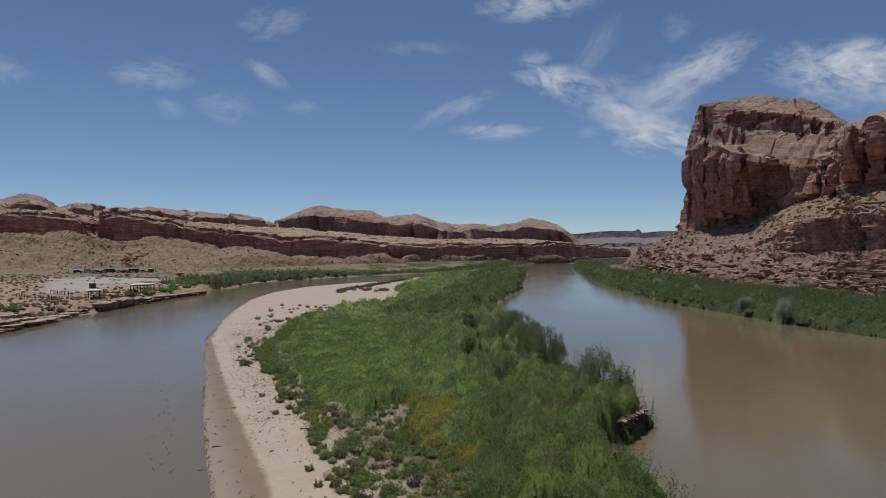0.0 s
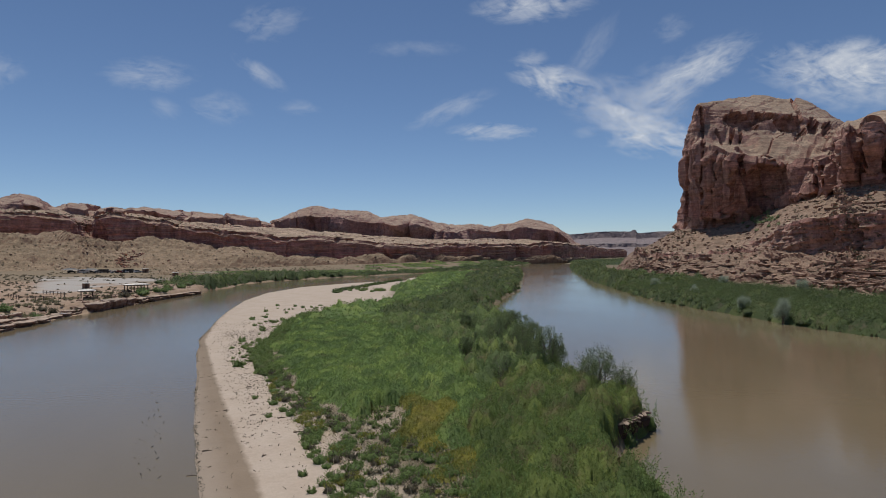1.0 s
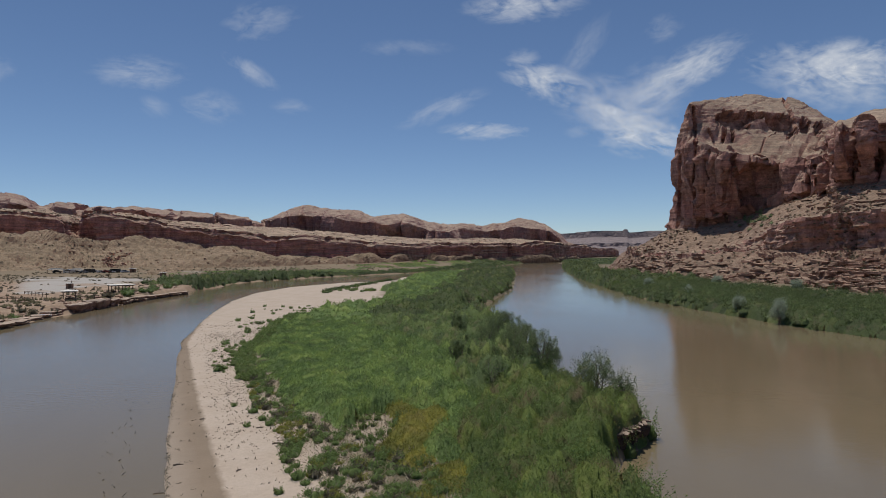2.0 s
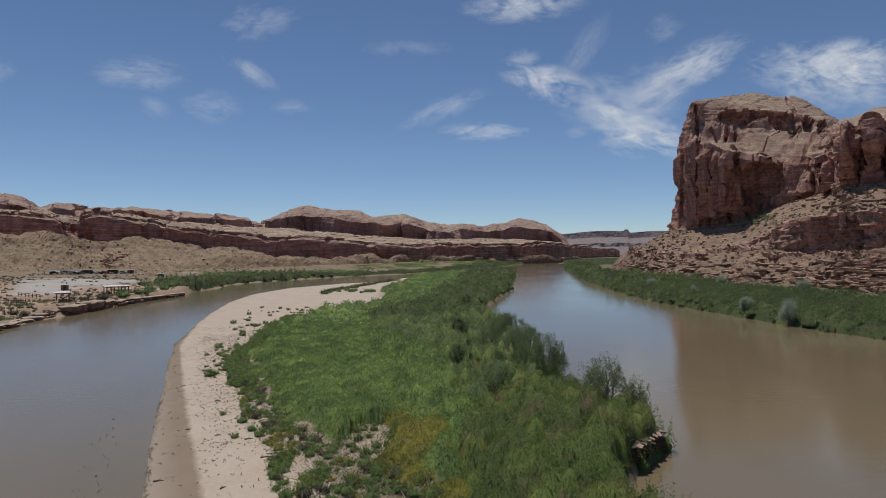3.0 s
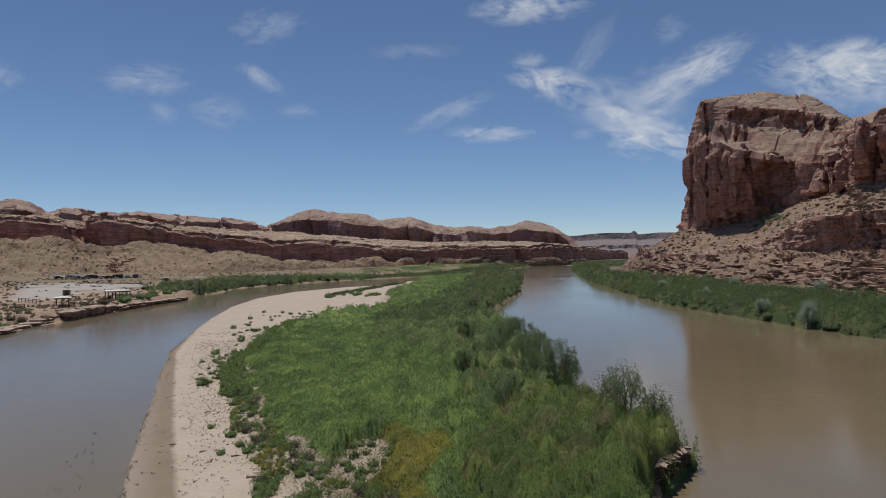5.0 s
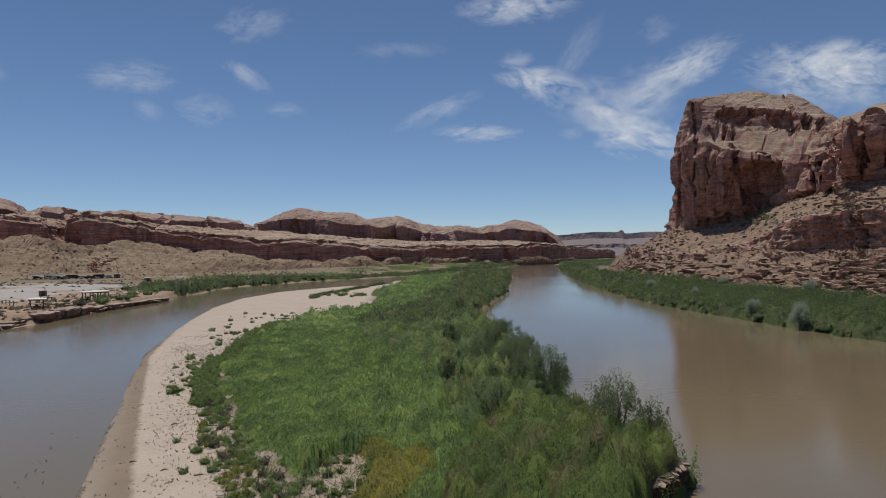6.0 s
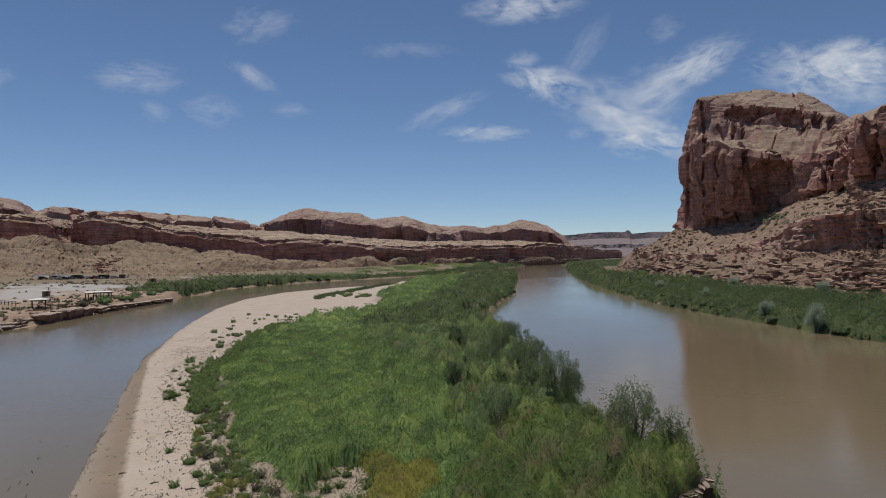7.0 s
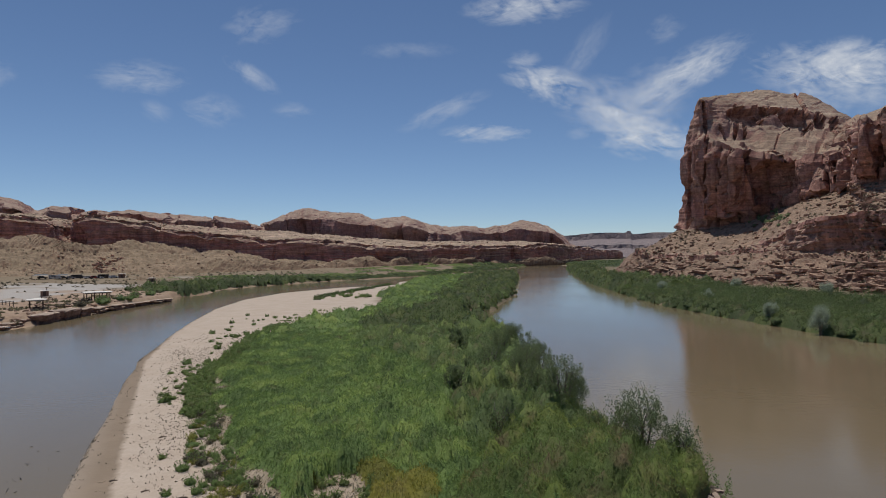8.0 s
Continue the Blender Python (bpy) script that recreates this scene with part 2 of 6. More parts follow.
def grain3(x, y, z):
    """Smooth noise from 0 to 1."""
    x, y, z = np.broadcast_arrays(x, y, z)
    i, j, k = (np.floor(a).astype(np.int64) for a in (x, y, z))
    u, v, w = x - i, y - j, z - k
    u, v, w = (a * a * (3 - 2 * a) for a in (u, v, w))
    total = 0.0
    for a in (0, 1):
        for b in (0, 1):
            for c in (0, 1):
                weight = (u if a else 1 - u) * (v if b else 1 - v) * (w if c else 1 - w)
                total = total + weight * lattice(i + a, j + b, k + c)
    return total


def rough3(x, y, z, octaves=4):
    """Several layers of noise, about -0.5 to 0.5."""
    total, size, scale = 0.0, 1.0, 1.0
    for _ in range(octaves):
        total = total + size * (grain3(x * scale + 17.3, y * scale + 5.1, z * scale + 9.7) - 0.5)
        size, scale = size * 0.5, scale * 2.03
    return total


def smooth(a, lo, hi):
    t = np.clip((a - lo) / (hi - lo), 0, 1)
    return t * t * (3 - 2 * t)


def raw_mesh(name, verts, faces, material, soft=False):
    """A mesh from arrays: faces all of one corner count."""
    verts, faces = np.asarray(verts, np.float32), np.asarray(faces, np.int32)
    me = bpy.data.meshes.new(name)
    me.vertices.add(len(verts))
    me.vertices.foreach_set("co", verts.ravel())
    corners = faces.shape[1]
    me.loops.add(faces.size)
    me.loops.foreach_set("vertex_index", faces.ravel())
    me.polygons.add(len(faces))
    me.polygons.foreach_set("loop_start", np.arange(len(faces), dtype=np.int32) * corners)
    me.polygons.foreach_set("use_smooth", np.full(len(faces), soft))
    me.update(calc_edges=True)
    me.materials.append(material)
    return me


def grid_faces(rows, cols):
    a = (np.arange(rows - 1)[:, None] * cols + np.arange(cols - 1)[None, :]).ravel()
    return np.stack([a, a + 1, a + cols + 1, a + cols], 1)


def paint(me, name, values):
    me.attributes.new(name, "FLOAT", "POINT").data.foreach_set("value", np.asarray(values, np.float32).ravel())


def part(name, bm, material, parent, label=""):
    """One bmesh as one mesh object under a thing or a part."""
    me = bpy.data.meshes.new(name)
    bm.to_mesh(me)
    bm.free()
    me.materials.append(material)
    ob = new(name, me)
    ob.parent = parent
    return tagged(ob, label)


def array_part(name, verts, faces, material, parent, label=""):
    ob = new(name, raw_mesh(name, verts, faces, material))
    ob.parent = parent
    return tagged(ob, label)


def thing(name, m, label, category, group="", kind=""):
    ob = new(name)
    ob.matrix_world = m
    return tagged(ob, label, category, group, kind)


def blades(roots, ways, lengths, widths):
    """Leaf sprays: one pointed four-cornered blade each, from its root along its way."""
    n = len(roots)
    side = np.cross(ways, rng.normal(size=(n, 3)))
    side /= np.linalg.norm(side, axis=1, keepdims=True) + 1e-9
    half = side * (widths * 0.5)[:, None]
    along = ways * lengths[:, None]
    v = np.stack([roots, roots + 0.45 * along + half, roots + along, roots + 0.45 * along - half], 1).reshape(-1, 3)
    return v, np.arange(4 * n).reshape(-1, 4)


# ---- the valley floor: river bed, sand bar, banks and terraces in one sheet ----
EYE = 15.5                                     # height of the flight over the water


def line(y, *pairs):
    """A shore as x over y."""
    return np.interp(y, [p[0] for p in pairs], [p[1] for p in pairs])


def left_bank(y):
    return line(y, (-900, -70), (122, -86), (162, -90), (210, -92), (238, -90), (256, -96), (274, -92), (311, -95), (336, -89.5),
                (351, -80), (375, -69), (395, -56), (412, -41), (435, -25), (456, -6), (510, 24), (621, 62), (663, 77), (800, 125), (875, 141))


def right_bank(y):
    return line(y, (-900, 110), (0, 84), (110, 77), (130, 72), (165, 68.6), (198, 66.5), (215, 68), (253, 71), (339, 80), (508, 107), (665, 137), (800, 172))


def bar_left(y):
    return line(y, (-40, 6), (40, -15), (59, -22.7), (90, -34.3), (113, -42.7), (139, -49.4), (168, -56), (203, -62.4), (242, -65.7),
                (280, -61), (303, -50), (318, -36), (333, -18.5), (370, -18), (400, -8), (430, 8), (460, 32), (500, 50))


def bar_right(y):
    return line(y, (-40, 8), (40, 13.6), (42, 13.9), (45, 12.4), (48, 12.7), (51.2, 14.6), (54, 17.1), (55.4, 17.9), (57.5, 17.3), (61, 15.6), (66, 14.2), (85, 13.9), (100, 14.8), (130, 14.6),
                (157, 14), (165, 10), (174, 6.5), (180, 9.5), (191, 18.5), (203, 20), (236, 28.5), (311, 40.6), (427, 57), (470, 62), (500, 54))


def green_left(y):
    return line(y, (0, 2), (37, -5.3), (42, -7.4), (52, -11), (67, -17), (84, -24.3), (94, -27.8), (106, -28.7), (137, -32.2), (156, -31),
                (172, -22), (192, -16), (251, -21), (300, -16), (371, -13), (400, -3), (430, 14), (470, 40))


def left_foot(y):
    """Foot of the slopes on the left bank."""
    return line(y, (-900, -260), (100, -235), (240, -225), (330, -215), (400, -190), (470, -120), (520, -60), (580, 5), (700, 80), (900, 190))


def right_foot(y):
    return line(y, (-900, 150), (90, 118), (200, 112), (265, 108), (330, 104), (400, 106), (560, 140), (800, 200))


def patch(x, y, cx, cy, rx, ry):
    """1 inside an uneven oval, 0 outside."""
    d = np.hypot((x - cx) / rx, (y - cy) / ry) + 1.1 * rough3(x / 3.5, y / 3.5, 0 * x, 4)
    return 1 - smooth(d, 0.7, 1.2)


def bare(x, y):
    return np.maximum(patch(x, y, -4.6, 56, 2.3, 4.6), patch(x, y, 12.4, 42.5, 1.7, 1.8))


def land(x, y):
    """Height of the ground, and how sandy, wet, gravelled or littered it is."""
    wob = 1.6 * rough3(x / 9, y / 9, 0 * x, 3)
    to_left = left_bank(y) - x + wob
    to_right = x - right_bank(y) + wob
    into_bar = np.minimum(x - bar_left(y) + 0.3 * wob, bar_right(y) - x + wob)
    bar_l = x - bar_left(y) + 0.3 * wob
    bar_r = bar_right(y) - x + wob
    z = np.full(x.shape, -1.6)
    bar = np.minimum(0.075 * bar_l, 0.55 + 0.035 * (bar_l - 7)) - 0.02
    bar = np.minimum(bar, 0.95 + 0.25 * rough3(x / 14, y / 14, 0 * x, 3)) + 0.85 * smooth(x, 2, 11) * smooth(y, 44, 50) * (1 - smooth(y, 72, 100))
    bar = np.minimum(bar, (0.9 + 1.1 * smooth(y, 48, 51) * (1 - smooth(y, 57, 60))) * bar_r - 0.1)
    z = np.maximum(z, np.where(into_bar > -3, bar, -1.6))
    rise = np.clip(to_left / np.maximum(left_bank(y) - left_foot(y), 20), 0, 3)
    beach = 0.16 + np.maximum(0.26 * (1 - smooth(y, 138, 143)), 0.94 * smooth(y, 161, 166))
    low = smooth(y, 255, 300)                   # low green flats past the terrace
    left = (1 - low) * (np.clip(beach * to_left, -1.6, 2.1) + 2.2 * rise) + low * (np.clip(0.4 * to_left, -1.6, 0.9) + 3.2 * rise)
    z = np.maximum(z, np.where(to_left > -2, left + 0.5 * rough3(x / 11, y / 11, 0 * x, 4), -1.6))
    right = np.clip(0.5 * to_right, -1.6, 1.0) + 0.03 * np.clip(to_right, 0, 80)
    z = np.maximum(z, np.where(to_right > -2, right, -1.6))
    z = z + 0.1 * rough3(x / 1.3, y / 1.3, 0 * x, 3) * smooth(z, 0.1, 0.6)
    z = z + 0.8 * rough3(x / 3.5, y / 3.5, 0 * x, 3) * np.where(to_left > 1.5, 1.0, 0.0) * smooth(z, 0.5, 1.5) * (1 - smooth(to_left, 14, 30))
    sand = np.where(into_bar > -4, 1.0, 0.0) * 1.0
    damp = line(y, (30, 4.5), (54, 3.7), (80, 2.6), (111, 1.4), (150, 0.4)) + 0.35 * wob
    wet = np.where((into_bar > -4) & (bar_r > 3), bar_l - damp, 9.0)     # metres past the edge of the damp strip
    wet = np.where((z < 0.03) & (wet > 0), -0.6, wet)
    inside = np.minimum(x - green_left(y), 3 * (bar_right(y) - x) + 4)
    open_sand = line(y, (40, 1.5), (56, 1.2), (70, 1.2), (110, 1.5), (150, 0))
    litter = smooth(inside + 2 * wob - open_sand, -0.5, 5.0) * (1 - 0.7 * bare(x, y)) * np.where(into_bar > -4, 1.0, 0.0)
    litter = np.maximum(litter, smooth(bar_r, -0.6, 0.0) * smooth(y, 47, 49) * (1 - smooth(y, 58, 60)) * (1 - smooth(bar_r, 2, 5)))
    litter = np.maximum(litter, np.where(to_right > -1.0, 0.95, 0.0))
    litter = np.maximum(litter, np.where(to_left > 0.5, 0.7, 0.0) * smooth(y, 262, 285))
    litter = np.maximum(litter, 0.8 * smooth(y, 520, 640))
    # gravelled yard and the road past it
    yard = smooth(-120.5 - 0.13 * (y - 210) - x + 2.5 * wob, 0, 3) * smooth(x + 131 + 0.62 * (y - 205) + 2 * wob, 0, 4) * smooth(y + wob, 203, 206) * (1 - smooth(y + 2 * wob, 318, 326))
    yard = yard * (1 - 0.8 * smooth(rough3(x / 12, y / 12, 0 * x, 3), 0.12, 0.3))
    road = smooth(4.5 - np.abs(y - (398 + 0.05 * (x + 169))) + 0.4 * wob, 0, 1.5) * np.where(to_left > 14, 1.0, 0.0)
    gravel = np.maximum(yard, 0.8 * road) * np.where(to_left > 2, 1.0, 0.0)
    return z, sand, wet, gravel, litter


def steps(*spans):
    """Grid lines: spans of (start, end, step)."""
    return np.unique(np.concatenate([np.arange(a, b, s) for a, b, s in spans] + [[spans[-1][1]]]))


gx = steps((-6000, -1000, 500), (-1000, -300, 50), (-300, -130, 4), (-130, -100, 1.6), (-100, -75, 0.8), (-75, -45, 1.0), (-45, 26, 0.75), (26, 66, 4), (66, 84, 1.0), (84, 130, 3), (130, 1000, 40), (1000, 6001, 500))
gy = steps((-3000, -200, 200), (-200, 20, 12), (20, 36, 2), (36, 110, 0.65), (110, 280, 1.4), (280, 460, 3), (460, 1000, 20), (1000, 6001, 250))
X, Y = np.meshgrid(gx, gy)
Z, sand, wet, gravel, litter = land(X, Y)
me = raw_mesh("ground", np.stack([X, Y, Z], -1).reshape(-1, 3), grid_faces(*X.shape), M_GROUND, True)
for name, values in (("sand", sand), ("wet", wet), ("gravel", gravel), ("litter", litter)):
    paint(me, name, values)
tagged(new("ground", me), "pale sand bar, dusty tan soil terrace and gravel yard beside the river", "ground", kind="structure")

wx = steps((-900, 901, 60))
wy = steps((-900, 900, 60))
WX, WY = np.meshgrid(wx, wy)
me = raw_mesh("water", np.stack([WX, WY, 0 * WX], -1).reshape(-1, 3), grid_faces(*WX.shape), M_WATER, True)
tagged(new("water", me), "calm brown silty river water reflecting sky and cliffs", "river", kind="structure")

# ---- cliffs, as layered walls lofted through a few levels ----


def eased(values, at):
    """Values at evenly numbered stations, read off as a soft curve at the places at."""
    n = len(values) - 1
    fine = np.linspace(0, n, n * 40 + 1)
    c = np.interp(fine, np.arange(n + 1), values)
    k = np.hanning(27)[1:-1]
    c = np.convolve(np.pad(c, (12, 12), "edge"), k / k.sum(), "valid")
    return np.interp(at, fine, c)


def columns(*spans):
    """Station numbers of a cliff's columns: spans of (from, to, count)."""
    return np.concatenate([np.linspace(a, b, n, endpoint=False) for a, b, n in spans])


def loft(levels, rows, powers):
    """A grid of places through levels of (x, y, z) columns, with rows between each pair, and how far up each level it lies."""
    out, at = [], []
    for n in range(len(levels) - 1):
        t = np.linspace(0, 1, rows[n], endpoint=n == len(levels) - 2)
        ph, pv = powers[n]
        h, v = (1 - (1 - t) ** q if q >= 1 else t ** (1 / q) for q in (ph, pv))
        a, b = levels[n], levels[n + 1]
        for hh, vv, tt in zip(h, v, t):
            out.append(np.stack([a[0] + hh * (b[0] - a[0]), a[1] + hh * (b[1] - a[1]), a[2] + vv * (b[2] - a[2])], -1))
            at.append(n + tt)
    return np.array(out), np.array(at)


def outward(p):
    """Normals of a grid of places, those that face the river."""
    du, dv = np.gradient(p, axis=1), np.gradient(p, axis=0)
    n = np.cross(du, dv)
    return n / (np.linalg.norm(n, axis=-1, keepdims=True) + 1e-9)


def blocks(run, z, thick, wide):
    """Beds of rock split into blocks, each standing out by its own amount from 0 to 1, with narrow joints."""
    zz = z / thick
    i = np.floor(zz)
    f = zz - i
    shift = lattice(i.astype(np.int64), 3, 5)
    total = 0.0
    for up in (0, 1):
        row = i + up
        uu = run / wide / (0.6 + shift) + 7.3 * lattice(row.astype(np.int64), 11, 2)
        j = np.floor(uu)
        g = uu - j
        a, b = lattice(j.astype(np.int64), row.astype(np.int64), 1), lattice((j + 1).astype(np.int64), row.astype(np.int64), 1)
        joint = smooth(g, 0.65, 1.0)
        value = a + joint * (b - a)
        weight = smooth(f, 0.72, 1.0) if up else 1 - smooth(f, 0.72, 1.0)
        total = total + weight * value
    return total


def weathered(p, at, wall, slope, beds=1.0, size=1.0, seed=0.0, slabs=1.7, lobes=0.0, steps_at=(0, 1, 2), share=1.0, crest=(), lobes_from=0.0, gullies=0.0):
    """Cracks, beds and hollows on the walls (levels in wall), ledges and rubble on the slopes."""
    x, y, z = (p[..., i] + seed for i in range(3))
    if lobes:                                   # headlands and bays along the wall
        k = smooth(at, lobes_from, lobes_from + 1)[:, None]
        push = k * lobes * (rough3(x / 75, y / 220, z / 160, 3) + 0.9 * np.abs(rough3(x / 42 + 9, y / 150, z / 90, 2)) - 0.1)
        p = p - np.stack([0.25 * push, push, 0 * push], -1)
        x, y, z = (p[..., i] + seed for i in range(3))
    if crest:                                   # a broken rim
        k = smooth(at, *crest[1:])[:, None]
        p = p + np.stack([0 * x, 0 * x, k * crest[0] * (rough3(x / 38, y / 90, 0 * x, 4) + 0.35 * (blocks(x, 0 * x + 0.1, 1.0, 16.0) - 0.5))], -1)
        x, y, z = (p[..., i] + seed for i in range(3))
    run = x * 0.7 - y * 0.7
    kernel = np.array([1, 2, 3, 2, 1]) / 9
    k, g = (np.convolve(np.pad([share.get(int(a), 0.0) for a in at], 2, "edge"), kernel, "valid")[:, None] for share in (wall, slope))
    wave = rough3(x / 30, y / 30, z / 30, 3)
    ripple = rough3(x / 6, y / 6, z / 6, 3)
    bulge = 8 * size * rough3(x / 30 / size, y / 30 / size, z / 30 / size, 4)
    crack = np.abs(rough3(run / 12 / size + 0.5 * wave, 0 * x, z / 70 / size, 3))
    crack = -3.4 * size * np.clip(0.10 - crack, 0, 1) / 0.10
    if isinstance(beds, dict):
        beds = np.array([beds.get(int(a), 0.0) for a in at])[:, None]
    bed = beds * (2.0 * (blocks(run, z + 5 * wave, 4.6 * size, 15 * size) - 0.5) + 0.9 * (blocks(run, z + 4 * wave, 1.5 * size, 5 * size) - 0.5))
    fine = 1.1 * size * rough3(x / 3.5 / size, y / 3.5 / size, z / 3.5 / size, 4)
    pillar = 10 * size * rough3(x / 11 / size, y / 11 / size, z / 55 / size, 3)
    d = k * (bulge + pillar + crack + bed + fine)
    bare = smooth(rough3(x / 34, y / 34, z / 9, 3), -0.12, 0.18)
    ledge = bare * (slabs * 2.0 * (blocks(run, z + 6 * wave + ripple, slabs * 1.3, 22 * slabs) - 0.35) + 0.8 * slabs * (blocks(run, z + 5 * wave + 0.7 * ripple, slabs * 0.5, 11 * slabs) - 0.4))
    ledge = share * ledge * np.convolve(np.pad([float(int(a) in steps_at) for a in at], 2, "edge"), kernel, "valid")[:, None]
    spur = gullies * (smooth(at, 0.3, 0.75) * (at < 1))[:, None] * (np.abs(rough3(run / 30 + 0.6 * wave, 0 * x, z / 120, 2)) - 0.15)
    d = d + g * (spur + ledge + 1.3 * rough3(x / 3.2, y / 3.2, z / 2, 4) + 4.5 * rough3(x / 30, y / 30, z / 30, 3))
    return p + outward(p) * d[..., None]


def carved(p, at, first, hollows, clefts, bulges=()):
    """Alcoves (bearing, rise, half width, half height, depth) and clefts (from, to, depth, width) cut into a wall."""
    b, r = p[..., 0] / p[..., 1], (p[..., 2] - EYE) / p[..., 1]
    r = r + 0.013 * rough3(p[..., 0] / 9, p[..., 1] / 9, p[..., 2] / 9, 3)
    b = b + 0.005 * rough3(p[..., 0] / 7, p[..., 1] / 7, p[..., 2] / 12 + 40, 3)
    d = np.zeros(b.shape)
    for b0, r0, wide, high, deep in hollows:
        down = np.where(r < r0, 0.75, 1.25)
        e = ((b - b0) / wide) ** 2 + ((r - r0) * down / high) ** 2
        d = np.maximum(d, deep * smooth(1.15 - e, 0, 0.45))
    for (b0, r0), (b1, r1), deep, wide in clefts:
        t = np.clip(((b - b0) * (b1 - b0) + (r - r0) * (r1 - r0)) / ((b1 - b0) ** 2 + (r1 - r0) ** 2), 0, 1)
        off = np.hypot(b - b0 - t * (b1 - b0), r - r0 - t * (r1 - r0))
        d = np.maximum(d, 1.4 * deep * (1 - smooth(off, 0.4 * wide, 1.25 * wide)))
    for b0, r0, wide, high, deep in bulges:
        d = d - deep * np.sqrt(np.clip(1 - ((b - b0) / wide) ** 2, 0, 1)) * smooth(1.1 - ((r - r0) / high) ** 2, 0, 0.35)
    d = d * (at >= first)[:, None]
    return p - outward(p) * d[..., None]


def level(stations, at):
    """Columns (x, y, z) from stations of (bearing, distance ahead, rise of sight) as seen from over the river."""
    b, far, up = (eased([s[i] for s in stations], at) for i in range(3))
    return b * far, far, EYE + up * far


def mid(a, b, t):
    return tuple(p + (q - p) * t for p, q in zip(a, b))


def cliff(name, places, material, label, soil=None, slope=M_TALUS):
    """A lofted wall as one mesh; soil says which rows are talus."""
    me = raw_mesh(name, places.reshape(-1, 3), grid_faces(*places.shape[:2]), material, False)
    if soil is not None:
        me.materials.append(slope)
        me.polygons.foreach_set("material_index", np.repeat(soil[:-1], places.shape[1] - 1).astype(np.int32))
    return tagged(new(name, me), label, "cliff", kind="structure")


# The great butte and its talus on the right bank. Stations run from behind its far corner to the near buttress.
FOOT = [(0.35, 620, -.022), (0.25, 440, -.030), (0.285, 350, -.039), (0.352, 292, -.047), (0.46, 252, -.054), (0.55, 224, -.060), (0.62, 204, -.066), (0.665, 192, -.070), (0.71, 182, -.074), (0.82, 160, -.084), (1.10, 125, -.108), (1.9, 85, -.16), (4.0, 30, -.45)]
BASE = [(0.43, 560, .020), (0.372, 400, .032), (0.385, 374, .035), (0.425, 366, .036), (0.49, 350, .046), (0.55, 336, .070), (0.61, 312, .086), (0.632, 264, .100), (0.69, 250, .112), (0.82, 225, .130), (1.10, 180, .16), (1.9, 125, .24), (4.0, 60, .5)]
for stations in (FOOT, BASE):
    stations.insert(3, mid(stations[2], stations[3], 0.4))
BELT_LOW = [mid(f, b, 0.42) for f, b in zip(FOOT, BASE)]
BELT_TOP = [mid(f, b, 0.50) for f, b in zip(FOOT, BASE)]
for i, (b, far, low, top) in enumerate(((0.555, 262, -.006, .040), (0.615, 240, -.004, .050), (0.66, 226, -.002, .056), (0.71, 215, .001, .060), (0.82, 190, .006, .066), (1.10, 150, .01, .08))):
    BELT_LOW[6 + i], BELT_TOP[6 + i] = (b, far, low), (b, far + 0.5, top)
SHOULDER = [(0.455, 560, .10), (0.385, 398, .125), (0.397, 368, .162), (0.435, 350, .164), (0.487, 337, .143), (0.545, 331, .134), (0.61, 321, .122), (0.63, 256, .150), (0.69, 243, .165), (0.82, 224, .18), (1.10, 180, .21), (1.9, 125, .3), (4.0, 60, .6)]
NECK = [(0.46, 560, .115), (0.39, 398, .15), (0.401, 371, .185), (0.44, 365, .174), (0.495, 368, .176), (0.555, 366, .177), (0.62, 352, .166), (0.632, 256, .160), (0.69, 242, .18), (0.82, 226, .20), (1.10, 182, .23), (1.9, 126, .32), (4.0, 61, .64)]
RIM = [(0.475, 560, .15), (0.400, 394, .212), (0.409, 372, .2300), (0.452, 380, .214), (0.50, 386, .216), (0.565, 384, .212), (0.634, 374, .187), (0.634, 257, .178), (0.69, 243, .203), (0.82, 230, .232), (1.10, 186, .27), (1.9, 130, .36), (4.0, 62, .7)]
CREST = [(0.52, 580, .17), (0.42, 420, .212), (0.423, 405, .2215), (0.462, 425, .2375), (0.513, 440, .2405), (0.580, 440, .2315), (0.652, 430, .190), (0.66, 290, .197), (0.71, 275, .212), (0.84, 262, .24), (1.14, 225, .28), (1.95, 165, .36), (4.1, 90, .62)]
for stations in (SHOULDER, NECK):
    stations.insert(3, mid(stations[2], stations[3], 0.4))
RIM.insert(3, (.425, 376, .219))
CREST.insert(3, (.432, 414, .2300))
for stations in (FOOT, BELT_LOW, BELT_TOP, BASE, SHOULDER, NECK, RIM, CREST):
    a, b = stations[7], stations[8]
    far, near = mid(a, b, 0.55), mid(a, b, 0.8)
    if stations not in (FOOT, BELT_LOW, BELT_TOP):
        far, near = (far[0], a[1], far[2]), (near[0], b[1] + 4, near[2])
    stations[8:8] = [far, near]
BACK = [(b + .05, far + 260, max(up - .10, .04)) for b, far, up in CREST]
AT = columns((0, 1, 20), (1, 12, 540), (12, 15.001, 40))
SUNK = [(b, far - 6, up - 0.018) for b, far, up in FOOT]
levels = [level(s, AT) for s in (SUNK, BELT_LOW, BELT_TOP, BASE, SHOULDER, NECK, RIM, CREST, BACK)]
p, at = loft(levels, (96, 42, 76, 84, 18, 52, 40, 8), ((1, 1), (1, 1), (1, 1), (1.3, 1), (1, 1), (1.2, 1), (0.8, 1.6), (1, 1)))
